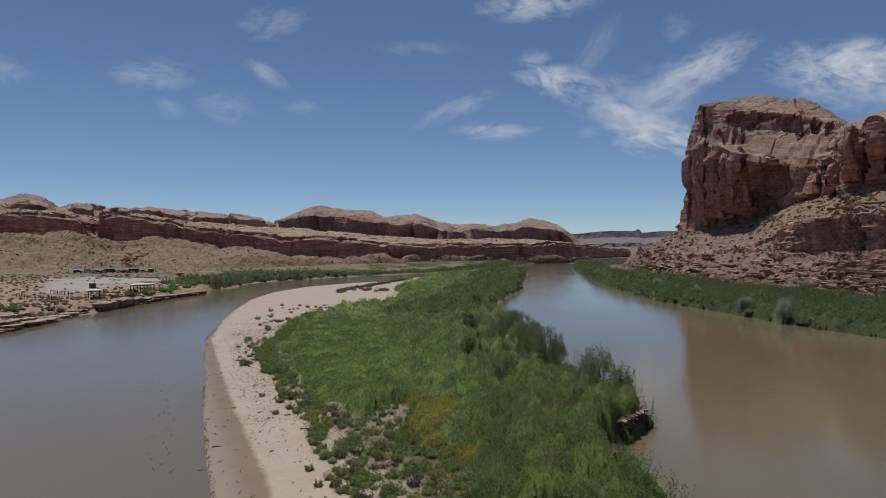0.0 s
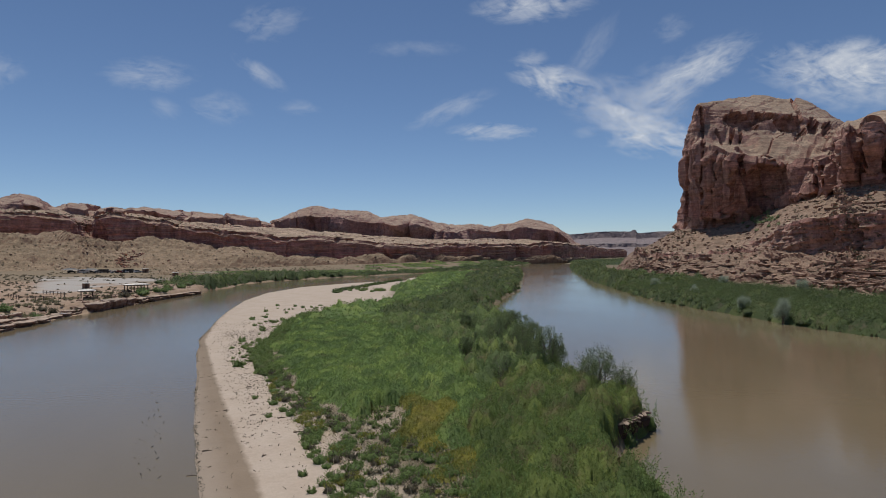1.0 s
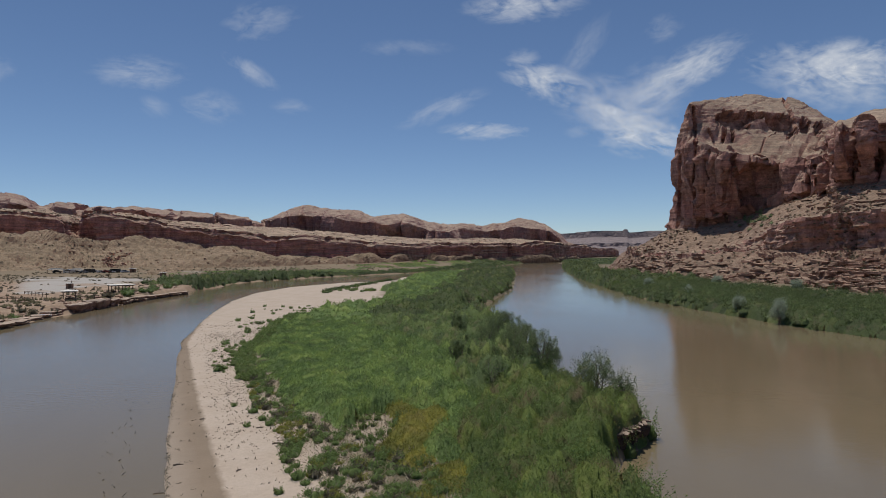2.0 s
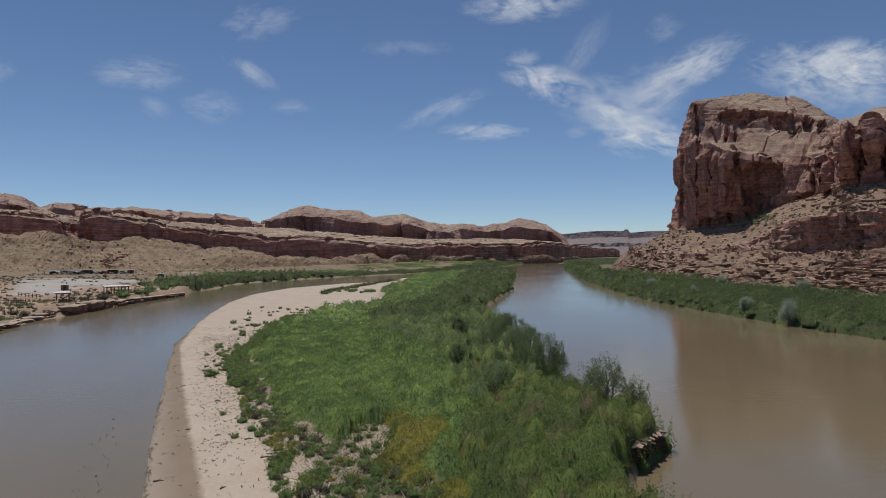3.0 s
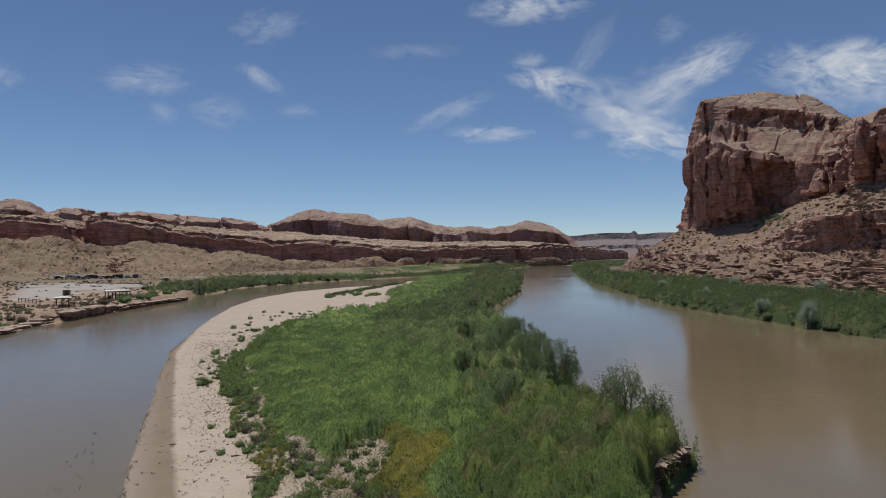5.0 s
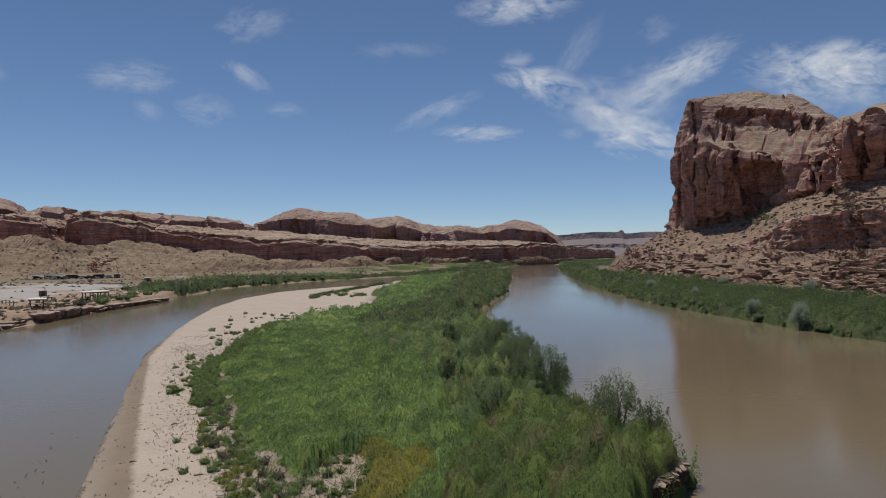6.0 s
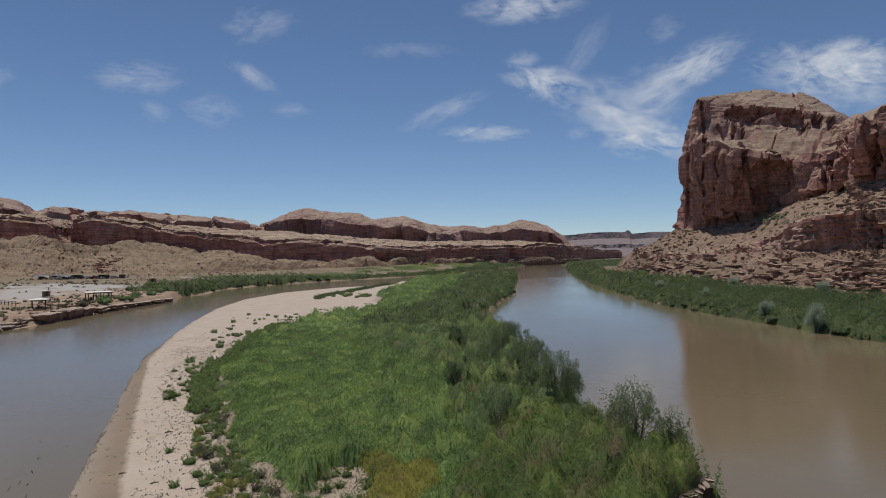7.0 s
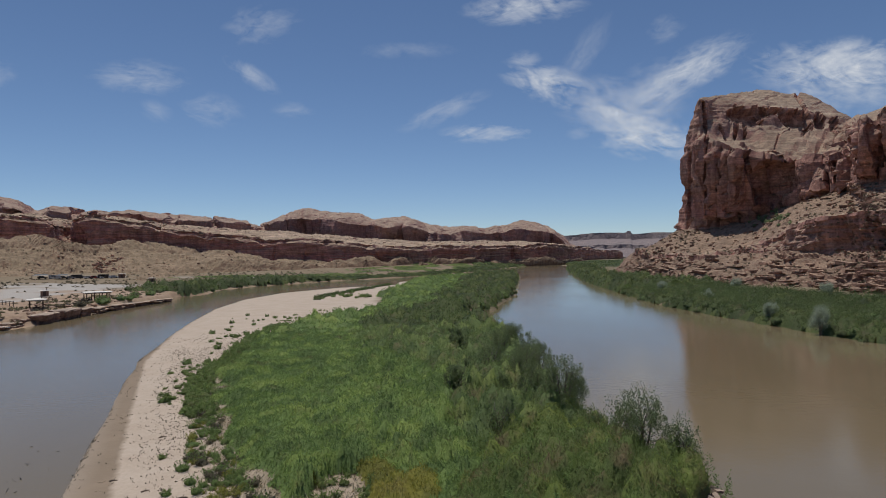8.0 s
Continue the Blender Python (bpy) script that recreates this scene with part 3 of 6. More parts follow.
p = weathered(p, at, {1: 0.7, 3: 0.85, 4: 0.45, 5: 0.5, 6: 0.22}, {0: 1.15, 1: 0.3, 2: 0.8, 6: 0.12, 7: 0.2}, {1: 1.2, 3: 0.45, 4: 1.2, 5: 0.8, 6: 2.2}, 1.0, 0.0, 1.6, 0.0, (0, 1), 0.2 + 0.75 * smooth(p[..., 0] / p[..., 1], 0.40, 0.52))
p = carved(p, at, 3, ((.474, .207, .026, .010, 8), (.503, .2125, .034, .0055, 6), (.488, .198, .016, .009, 7), (.549, .203, .020, .012, 8), (.566, .199, .012, .015, 7), (.590, .196, .008, .014, 6), (.612, .192, .007, .012, 5),
                      (.462, .187, .0035, .014, 5), (.476, .183, .0035, .013, 5), 
                      (.520, .110, .036, .03, 9), (.502, .09, .018, .034, 8), (.66, .165, .012, .03, 4), (.70, .14, .015, .02, 5), (.612, .125, .006, .03, 6)),
           (((.4752, .147), (.4961, .05), 4, .004), ((.5598, .2375), (.5785, .183), 2.5, .0032), ((.5651, .126), (.5622, .075), 5, .003), ((.4375, .19), (.448, .1655), 2.0, .002),
            ((.4156, .222), (.4150, .06), 2.8, .0026), ((.4377, .150), (.4387, .05), 3, .0024), ((.5855, .118), (.5855, .085), 4, .003), ((.622, .16), (.623, .1), 5, .003), ((.600, .116), (.603, .085), 4, .0028),
            ((.666, .195), (.676, .1155), 2.4, .002), ((.455, .15), (.452, .06), 2.6, .0024), ((.545, .128), (.541, .112), 2.4, .003), ((.47, .135), (.466, .05), 2.6, .002), ((.513, .135), (.511, .09), 2.2, .0016), ((.527, .135), (.526, .095), 2.2, .0016),
            ((.392, .15), (.39, .05), 2.4, .002)),
           ((.4265, .10, .013, .052, 5), (.4455, .10, .010, .05, 5), (.463, .105, .011, .05, 5), (.553, .09, .010, .02, 6), (.576, .104, .011, .026, 7), (.5945, .104, .010, .024, 7), (.610, .110, .009, .022, 6),
            (.65, .15, .014, .04, 4), (.685, .15, .016, .05, 4)))
cliff("butte", p[::2], M_BUTTE, "massive red sandstone butte with a domed top above a ledgy talus slope", ((at < 0.97) | ((at > 2.05) & (at < 2.95)))[::2])
BUTTE = p

# The long cliff on the left bank, with its talus, and the bench above it.
LOW = (
    (-3.0, 70, -0.16, 130, 0.07, 0.26, 200, 0.28), (-1.2, 200, -0.06, 330, 0.035, 0.085, 540, 0.095), (-0.85, 285, -0.042, 420, 0.026, 0.07, 640, 0.083), (-0.7, 335, -0.034, 450, 0.022, 0.0665, 690, 0.064),
    (-0.646, 350, -0.032, 458, 0.021, 0.0655, 700, 0.062), (-0.593, 364, -0.031, 476, 0.021, 0.059, 720, 0.058), (-0.557, 374, -0.03, 500, 0.019, 0.048, 740, 0.052), (-0.539, 380, -0.03, 518, 0.02, 0.046, 760, 0.05),
    (-0.521, 386, -0.029, 516, 0.02, 0.0565, 770, 0.05), (-0.492, 384, -0.0295, 514, 0.016, 0.0615, 780, 0.05), (-0.432, 354, -0.032, 520, 0.005, 0.0535, 800, 0.047), (-0.39, 360, -0.032, 524, 0.002, 0.042, 830, 0.041),
    (-0.33, 385, -0.03, 526, -0.006, 0.034, 880, 0.04), (-0.27, 428, -0.028, 530, -0.013, 0.026, 960, 0.036), (-0.146, 500, -0.024, 555, -0.018, 0.018, 1040, 0.025), (-0.02, 560, -0.022, 596, -0.02, 0.0125, 1010, 0.018),
    (0.1, 690, -0.018, 716, -0.016, 0.0125, 1170, 0.018), (0.193, 830, -0.015, 846, -0.013, 0.0135, 1230, 0.009), (0.232, 960, -0.013, 980, -0.011, 0.007, 1240, 0.002), (0.3, 1150, -0.011, 1170, -0.009, 0.0, 1300, -0.002),
)
AT = columns((0, 2, 40), (2, 19.001, 680))
gap = {-.539: 80}


def cap(b):
    return float(np.interp(b, (-.42, -.36), (0.86, 0.84)))       # the caprock thickens down the valley


def setback(b):
    return float(np.interp(b, (-.42, -.36), (3.0, 4.5)))



levels = [level(s, AT) for s in ([(s[0], s[1] - 12, s[2] - 0.014) for s in LOW], [(s[0], s[3], s[4]) for s in LOW], [(s[0], s[3] - 2 + gap.get(s[0], 0), s[4] + cap(s[0]) * (s[5] - s[4])) for s in LOW],
                                 [(s[0], s[3] - 1 + setback(s[0]) + gap.get(s[0], 0), s[4] + (cap(s[0]) + 0.05) * (s[5] - s[4])) for s in LOW], [(s[0], s[3] + 1 + setback(s[0]) + gap.get(s[0], 0), s[5]) for s in LOW], [(s[0], s[6], s[7]) for s in LOW])]
p, at = loft(levels, (70, 40, 12, 22, 60), ((1, 0.8), (1, 1), (1, 1), (1, 1), (1, 1.5)))
p = weathered(p, at, {1: 0.6, 2: 0.5, 3: 0.6}, {0: 1.35, 2: 0.4, 4: 0.9}, 0.9, 0.8, 300.0, 1.5, 36.0, (2, 4), 1.0, (3.0, 1.0, 2.2), gullies=26.0)
cliff("lower_cliff", p, M_MESA, "long dark red sandstone cliff band above a tan talus slope", at < 0.97, M_SLOPE)
LOWER = p

# Second tier: rounded slickrock domes over dark walls.
TIER = ((-3.0, 210, .28, .40), (-1.2, 560, .09, .14), (-.85, 660, .078, .112), (-.70, 700, .067, .0965), (-.645, 720, .065, .080), (-.58, 750, .062, .079), (-.54, 770, .057, .0755), (-.52, 780, .055, .071),
        (-.49, 800, .054, .072), (-.46, 815, .053, .0665), (-.43, 830, .052, .067), (-.40, 850, .046, .061), (-.37, 870, .044, .0625), (-.34, 900, .043, .058), (-.30, 930, .040, .0565), (-.255, 1000, .036, .049),
        (-.24, 1050, .036, .056), (-.20, 1107, .033, .0705), (-.13, 1080, .025, .065), (-.075, 1050, .018, .053), (-.044, 1030, .018, .0585), (.005, 1080, .018, .043), (.03, 1120, .018, .037), (.06, 1150, .018, .041),
        (.085, 1170, .018, .037), (.104, 1200, .018, .041), (.138, 1250, .016, .0505), (.17, 1250, .014, .044), (.188, 1250, .010, .037), (.203, 1250, .006, .026), (.215, 1250, .002, .012), (.26, 1280, -.006, .002))
AT = columns((0, 2, 30), (2, 31.001, 720))
levels = [level(s, AT) for s in ([(b, far, lo - .006) for b, far, lo, hi in TIER], [(b, far - 3, lo + 0.66 * (hi - lo)) for b, far, lo, hi in TIER], [(b, far + 90, hi) for b, far, lo, hi in TIER],
                                 [(b, far + 500, hi * 0.5) for b, far, lo, hi in TIER])]
dip = np.clip(1 - np.abs(rough3(AT * 1.15 + 0.4, 0 * AT, 0 * AT + 2, 2)) / 0.14, 0, 1) * (1 - smooth(AT, 14, 17))   # clefts that part the domes
for n in (1, 2):
    x, y, z = levels[n]
    levels[n] = (x * (1 + 0.05 * dip), y * (1 + 0.05 * dip), z - 0.26 * dip * (z - levels[0][2]))
p, at = loft(levels, (36, 44, 10), ((1, 1), (0.9, 1.7), (1, 1)))
p = weathered(p, at, {0: 0.5, 1: 0.3}, {1: 0.2}, 0.9, 1.3, 700.0, 2.0, 85.0, (0, 1, 2), 1.0, (7.0, 0.3, 1.0), -1.0)
cliff("slickrock_domes", p, M_DOME, "pale rounded slickrock domes over shaded red walls")

# Far country past the bend, with the haze of distance painted into its colours.
FAR = ((.12, 2600, -.004, .018), (.17, 2700, -.003, .026), (.21, 2800, -.002, .0265), (.26, 2900, -.002, .031), (.304, 3000, -.002, .0305), (.306, 3000, -.002, .033), (.311, 3000, -.002, .033), (.314, 3000, -.002, .0275),
       (.345, 3100, -.002, .0305), (.42, 3000, -.002, .03), (.6, 2800, -.002, .04), (1.2, 2500, -.002, .06))
AT = columns((0, 11.001, 360))
levels = [level([(b, far * k, lo + ((hi if q == 1.0 else min(hi, .0305)) - lo) * q) for b, far, lo, hi in FAR], AT) for k, q in ((0.42, -0.2), (0.6, 0.24), (0.606, 0.42), (0.85, 0.6), (0.97, 0.7), (0.98, 1.0), (1.25, 0.9))]
p, at = loft(levels, (14, 10, 16, 12, 10, 6), ((1, 1),) * 6)
p = weathered(p, at, {1: 0.5, 4: 0.25}, {0: 0.6, 2: 0.7, 3: 0.5}, 1.0, 2.0, 900.0, 3.0)
cliff("far_mesas", p, M_FAR, "haze-tinted blue-grey mesas and benches far down the valley")

# Hills that close the valley behind the flight.
turn = np.linspace(radians(150), radians(390), 90)
levels = [(520 * k * np.cos(turn), 520 * k * np.sin(turn) + 60, 0 * turn + h) for k, h in ((0.75, 1.0), (1.0, 30), (1.03, 75), (1.3, 95), (2.0, 60))]
p, at = loft(levels, (10, 10, 8, 6), ((1, 1),) * 4)
p = weathered(p, at, {1: 0.8}, {0: 0.8, 2: 1.0}, 1.0, 1.5, 1300.0)
cliff("rear_hills", p, M_MESA, "red sandstone hills enclosing the valley")

# ---- thickets ----


def scatter(x0, x1, y0, y1, gap, keep):
    """Uneven spots on the ground, gap apart, where keep(x, y) is over a chance from 0 to 1."""
    gxs, gys = np.meshgrid(np.arange(x0, x1, gap), np.arange(y0, y1, gap))
    x = gxs.ravel() + rng.uniform(-0.5, 0.5, gxs.size) * gap
    y = gys.ravel() + rng.uniform(-0.5, 0.5, gxs.size) * gap
    ok = keep(x, y) > rng.uniform(0, 1, x.size)
    x, y = x[ok], y[ok]
    return np.stack([x, y, land(x, y)[0]], 1)


def wave(x, y, size, seed=0.0):
    return rough3(x / size, y / size, 0 * x + seed, 3)


def on_bar(x, y, left=0.0, right=0.0):
    return smooth(np.minimum(x - green_left(y) - left, bar_right(y) - right - x) + 2.6 * rough3(x / 4, y / 4, 0 * x, 4), -0.6, 2.2)


def dark_side(x, y):
    """Where the tall grey-green tamarisk takes over from the willow."""
    edge = line(y, (35, 30), (52, 25), (58, 11), (66, 5), (76, 3.5), (90, 2), (100, -2), (108, -9), (120, -13), (160, -12), (172, 0), (260, 8), (420, 25))
    return smooth(x - edge + 9 * rough3(x / 9, y / 9, 0 * x, 4), -4.5, 4.5)


def growth(x, y):
    """How tall the brush grows: knee high by the sand, higher than a man towards the river."""
    middle = 1 - smooth(np.hypot((x - 2.5) / 8, (y - 77) / 14), 0.4, 1.2)
    return 1.15 + 0.95 * smooth(x, -17, -5) + 0.3 * smooth(x, 2, 9) + 0.9 * middle + 0.5 * wave(x, y, 9) + 0.25 * smooth(x, 9, 13) * (1 - smooth(y, 58, 64))


def low_edge(x, y):
    """The strip of separate low bushes along the sand."""
    wide = line(y, (35, 7.5), (44, 10), (50, 9), (56, 5), (66, 3.4), (84, 2.9), (110, 2.5), (150, 3), (200, 3))
    return 1 - smooth(x - green_left(y) - wide + 4 * rough3(x / 5, y / 5, 0 * x, 4), -2.2, 2.2)


def yellow(x, y):
    d = np.hypot((x + 1.2) / 3.0, (y - 55) / 7.5) + 1.1 * rough3(x / 3.0, y / 3.0, 0 * x, 4)
    e = np.hypot((x - 1.6) / 2.4, (y - 46) / 6.0) + 1.1 * rough3(x / 3.0, y / 3.0, 0 * x + 3, 4)
    return np.maximum(0.9 - 0.9 * smooth(d, 0.2, 1.6), 0.45 - 0.45 * smooth(e, 0.2, 1.4))


def near_bank(x, y):
    """The stretch of the bar by the cut bank."""
    return smooth(x - line(y, (36, -1), (50, 1.2), (62, 3.5), (72, 8)) + 3 * rough3(x / 5, y / 5, 0 * x + 6, 3), 0, 3) * (1 - smooth(y, 66, 78))


def willow(x, y):
    return on_bar(x, y) * (1 - low_edge(x - 0.9, y)) * (1 - bare(x, y)) * (1 - near_bank(x, y)) * (1 - 0.8 * dark_side(x, y)) * (1 - 0.85 * yellow(x, y))


def tamarisk(x, y):
    return on_bar(x, y, 0, 0.7) * dark_side(x, y) * (1 - low_edge(x, y))


def mixed(x, y):
    """Taller, browner brush towards the cut bank."""
    return on_bar(x, y, 0, line(y, (46, 0.2), (50, -0.6), (57.5, -0.9), (61, -0.7))) * near_bank(x, y) * (1 - bare(x, y)) * (1 - low_edge(x, y))


def mounds(centres, heights, radii, sides=6):
    """The leafy inside of each shrub: a low lumpy dome under its sprays."""
    n = len(centres)
    a = np.arange(sides) / sides * 2 * np.pi
    rings = []
    for r, h in ((1.0, 0.05), (1.05, 0.35), (0.6, 0.72)):
        rr = radii[:, None] * r * rng.uniform(0.7, 1.15, (n, sides))
        turn = a[None, :] + rng.uniform(0, 1, (n, 1))
        rings.append(np.stack([np.cos(turn) * rr, np.sin(turn) * rr, heights[:, None] * h * rng.uniform(0.7, 1.2, (n, sides))], -1))
    v = np.concatenate(rings + [np.stack([0 * heights, 0 * heights, heights * 0.86], -1)[:, None]], 1) + centres[:, None]
    k = np.arange(sides)
    j = (k + 1) % sides
    low = np.concatenate([np.stack([k + r * sides, j + r * sides, j + (r + 1) * sides], 1) for r in (0, 1)] + [np.stack([k + r * sides, j + (r + 1) * sides, k + (r + 1) * sides], 1) for r in (0, 1)]
                         + [np.stack([k + 2 * sides, j + 2 * sides, np.full(sides, 3 * sides)], 1)])
    per = 3 * sides + 1
    f = (low[None] + (np.arange(n) * per)[:, None, None]).reshape(-1, 3)
    return v.reshape(-1, 3), f


def sprays(centres, heights, radii, stems, per, size, thin=0.26, lean=0.5, low=0.3, upright=0.45):
    """Upright plumes of leaves: stems for each shrub, and per leaves up each stem."""
    n = len(centres)
    who = np.repeat(np.arange(n), stems)
    m = len(who)
    a, q = rng.uniform(0, 2 * np.pi, m), np.sqrt(rng.uniform(0, 1, m))
    tall = heights[who] * (1 - 0.45 * q * q) * rng.uniform(0.75, 1.15, m)
    foot = centres[who] + np.stack([np.cos(a) * q * radii[who] * 0.75, np.sin(a) * q * radii[who] * 0.75, 0 * a], 1)
    way = np.stack([np.cos(a) * q * lean, np.sin(a) * q * lean, 0 * a + 1], 1) + rng.normal(size=(m, 3)) * (0.12, 0.12, 0)
    of = np.repeat(np.arange(m), per)
    k = len(of)
    t = low + (1.12 - low) * rng.uniform(0, 1, k) ** 0.75
    pos = foot[of] + way[of] * (tall[of] * t)[:, None] * (0.5, 0.5, 0.92)
    pos[:, :2] += rng.normal(size=(k, 2)) * (0.10 + 0.10 * (1 - t))[:, None] * size / 0.35
    out = rng.normal(size=(k, 3)) * (0.65, 0.65, 0.5) + way[of] * (0.9, 0.9, upright)
    out /= np.linalg.norm(out, axis=1, keepdims=True)
    ln = size * rng.uniform(0.6, 1.4, k)
    return blades(pos, out, ln, ln * thin * rng.uniform(0.7, 1.4, k))


def plants(x, y, size, seed=0):
    """The shrub that each spot belongs to: how far out from its middle, and two numbers of its own."""
    i, j = np.floor(x / size).astype(np.int64), np.floor(y / size).astype(np.int64)
    best, own, other = np.full(x.shape, 9.0), np.zeros(x.shape), np.zeros(x.shape)
    for a in (-1, 0, 1):
        for b in (-1, 0, 1):
            ci, cj = i + a, j + b
            d = np.hypot(x / size - ci - 0.1 - 0.8 * lattice(ci, cj, seed + 1), y / size - cj - 0.1 - 0.8 * lattice(ci, cj, seed + 2)) * (0.75 + 0.6 * lattice(ci, cj, seed + 3))
            near = d < best
            best, own, other = np.where(near, d, best), np.where(near, lattice(ci, cj, seed + 4), own), np.where(near, lattice(ci, cj, seed + 5), other)
    return best, own, other


def field(name, bounds, cell, keep, tall, uneven, dense, leaf, material, label, thin=0.16, clump=2.4, near=0.0):
    """A closed thicket of domed shrubs with shaded gaps between them, and upright leafy shoots all over it. near: where the growth is thickest."""
    x0, x1, y0, y1 = bounds

    def roof(x, y):
        cover = smooth(keep(x, y), 0.15, 0.85)
        xx, yy = x + 0.5 * clump * wave(x, y, clump), y + 0.5 * clump * wave(x, y, clump, 5.0)
        d, own, other = plants(xx, yy, clump)
        d2, own2, _ = plants(xx, yy, 0.45 * clump, 20)
        shape = 1 - uneven * (0.8 * smooth(d, 0.18, 0.78) + 0.28 * smooth(d2, 0.1, 0.8)) + uneven * (0.8 * (other - 0.5) + 0.35 * (own2 - 0.5))
        return cover * tall(x, y) * shape, 2 * own - 1

    gx_, gy_ = np.meshgrid(np.arange(x0, x1, cell), np.arange(y0, y1, cell))
    gx_, gy_ = gx_ + rng.normal(size=gx_.shape) * 0.18 * cell, gy_ + rng.normal(size=gx_.shape) * 0.18 * cell
    top, own = roof(gx_, gy_)
    z = land(gx_, gy_)[0] - 0.06 + top * (0.78 + 0.10 * rng.normal(size=gx_.shape).clip(-2, 2))
    f = grid_faces(*gx_.shape)
    f = f[(top.ravel()[f] > 0.12).sum(1) >= 2]
    used, f = np.unique(f, return_inverse=True)
    inside = raw_mesh("inner_foliage", np.stack([gx_, gy_, z], -1).reshape(-1, 3)[used], f.reshape(-1, 4), material, True)
    paint(inside, "plant", own.ravel()[used])
    n = int(dense * (x1 - x0) * (y1 - y0))
    x, y = rng.uniform(x0, x1, n), rng.uniform(y0, y1, n)
    if near:
        ok = rng.uniform(0, 1, n) < (near / np.maximum(y, near)) ** 1.3
        x, y = x[ok], y[ok]
    h, own = roof(x, y)
    ok = h > 0.2
    x, y, h, own = x[ok], y[ok], h[ok], own[ok]
    n = len(x)
    ln = leaf * rng.uniform(0.5, 1.5, n) * (1 if not near else (np.maximum(y, near) / near) ** 0.5)
    way = rng.normal(size=(n, 3)) * (0.45, 0.45, 0.3) + (0, 0, 0.75)
    way /= np.linalg.norm(way, axis=1, keepdims=True)
    v, g = blades(np.stack([x, y, land(x, y)[0] - 0.06 + h * (0.5 + 0.5 * rng.uniform(0, 1, n) ** 0.6) - 0.3 * ln], 1), way, ln, ln * thin * rng.uniform(0.7, 1.4, n))
    me = raw_mesh(name, v, g, material)
    paint(me, "plant", np.repeat(np.clip(own + 0.3 * rng.normal(size=n), -1, 1), 4))
    whole = tagged(new(name, me), label, "shrubs", kind="stuff")
    ob = new("inner_foliage", inside)
    ob.parent = whole
    return whole


def thicket(name, centres, heights, radii, stems, per, size, material, label, thin=0.26, sides=5, inner=0.8, inside=None):
    """Shrubs grown together: a thing of many plumes, with its shaded inner foliage as a part."""
    v, f = sprays(centres, heights, radii, stems, per, size, thin, 0.5, 0.3)
    whole = tagged(new(name, raw_mesh(name, v, f, material)), label, "shrubs", kind="stuff")
    v, f = mounds(centres, heights * inner, radii * 0.95 * min(1.0, inner / 0.7), sides)
    array_part("inner_foliage", v, f, inside or (material if material in (M_SCRUB, M_DRY, M_BANK) else M_INNER), whole).data.polygons.foreach_set("use_smooth", np.ones(len(f), bool))
    return whole


def bank_right(x, y):
    return smooth(x - right_bank(y) + 2 * wave(x, y, 5), -1.2, 0.3) * (1 - smooth(x - right_foot(y) + 9 * wave(x, y, 11), -8, 4))


def bank_left(x, y):
    return smooth(left_bank(y) - x + 2 * wave(x, y, 6), 0.3, 2.0) * (1 - smooth(left_bank(y) - x + 14 * wave(x, y, 14), 14, 24)) * smooth(y, 258, 268)


def flats(x, y):
    return smooth(left_bank(y) - x, 10, 24) * (1 - smooth(left_bank(y) - x, 60, 120)) * smooth(y, 330, 400) * smooth(wave(x, y, 16), -0.18, 0.2)


def bend(x, y):
    return np.maximum(smooth(x - right_bank(y), 0, 3), smooth(left_bank(y) - x, 0, 3)) * smooth(y, 560, 600) * smooth(wave(x, y, 22), -0.3, 0.05)


def plumes(name, box, gap, keep, low, high, wide, stems, per, leaf, material, label, tall=None):
    """Upright feathery shrubs grown close together, tall and short by turns. tall: the brush that they rise from, of which low and high are then shares."""
    spots = scatter(*box, gap, keep)
    n = len(spots)
    k = 0.5 + 0.9 * wave(spots[:, 0], spots[:, 1], 7, 6) + rng.normal(size=n) * 0.2
    h = low + (high - low) * np.clip(k, 0, 1.1)
    r = wide * (0.55 + 0.3 * h / high) * rng.uniform(0.8, 1.2, n)
    if tall:
        h = h * tall(spots[:, 0], spots[:, 1])
    return thicket(name, spots, h, r, stems, per, leaf, material, label, 0.26, 6, 0.55, material)


def stand(x, y, size, seed):
    return smooth(wave(x, y, size, seed), -0.12, 0.16)


def by_river(x, y):
    return bank_right(x, y) * (1 - smooth(x - right_bank(y), 16, 30))


NEAR, FAR_END = (lambda y: 1 - smooth(y, 131, 138)), (lambda y: smooth(y, 128, 134))
WILLOWS, TAMARISKS = "dense bright green willow shrubs covering the sand bar", "dark grey-green tamarisk and willow thicket on the bar"
field("willow_thicket", (-36, 24, 32, 139), 0.3, lambda x, y: willow(x, y) * NEAR(y), growth, 0.42, 250, 0.18, M_WILLOW, WILLOWS, 0.24, 1.7, 50)
field("tamarisk_thicket", (-18, 20, 52, 139), 0.34, lambda x, y: tamarisk(x, y) * NEAR(y), lambda x, y: 1.2 * growth(x, y), 0.75, 150, 0.18, M_TAMARISK, TAMARISKS, 0.24, 2.6, 50)
field("mixed_brush", (-2, 20, 34, 80), 0.3, mixed, growth, 0.6, 270, 0.16, M_MIXED, "olive and reddish-brown brush on the bar near its cut bank", 0.22, 2.1, 50)
field("yellowing_thicket", (-8, 8, 38, 70), 0.3, lambda x, y: yellow(x, y) * on_bar(x, y) * (1 - bare(x, y)), lambda x, y: 0.72 * growth(x, y), 0.4, 190, 0.2, M_YELLOW,
      "yellowing shrubs among green willow on the bar", 0.22, 1.9, 50)
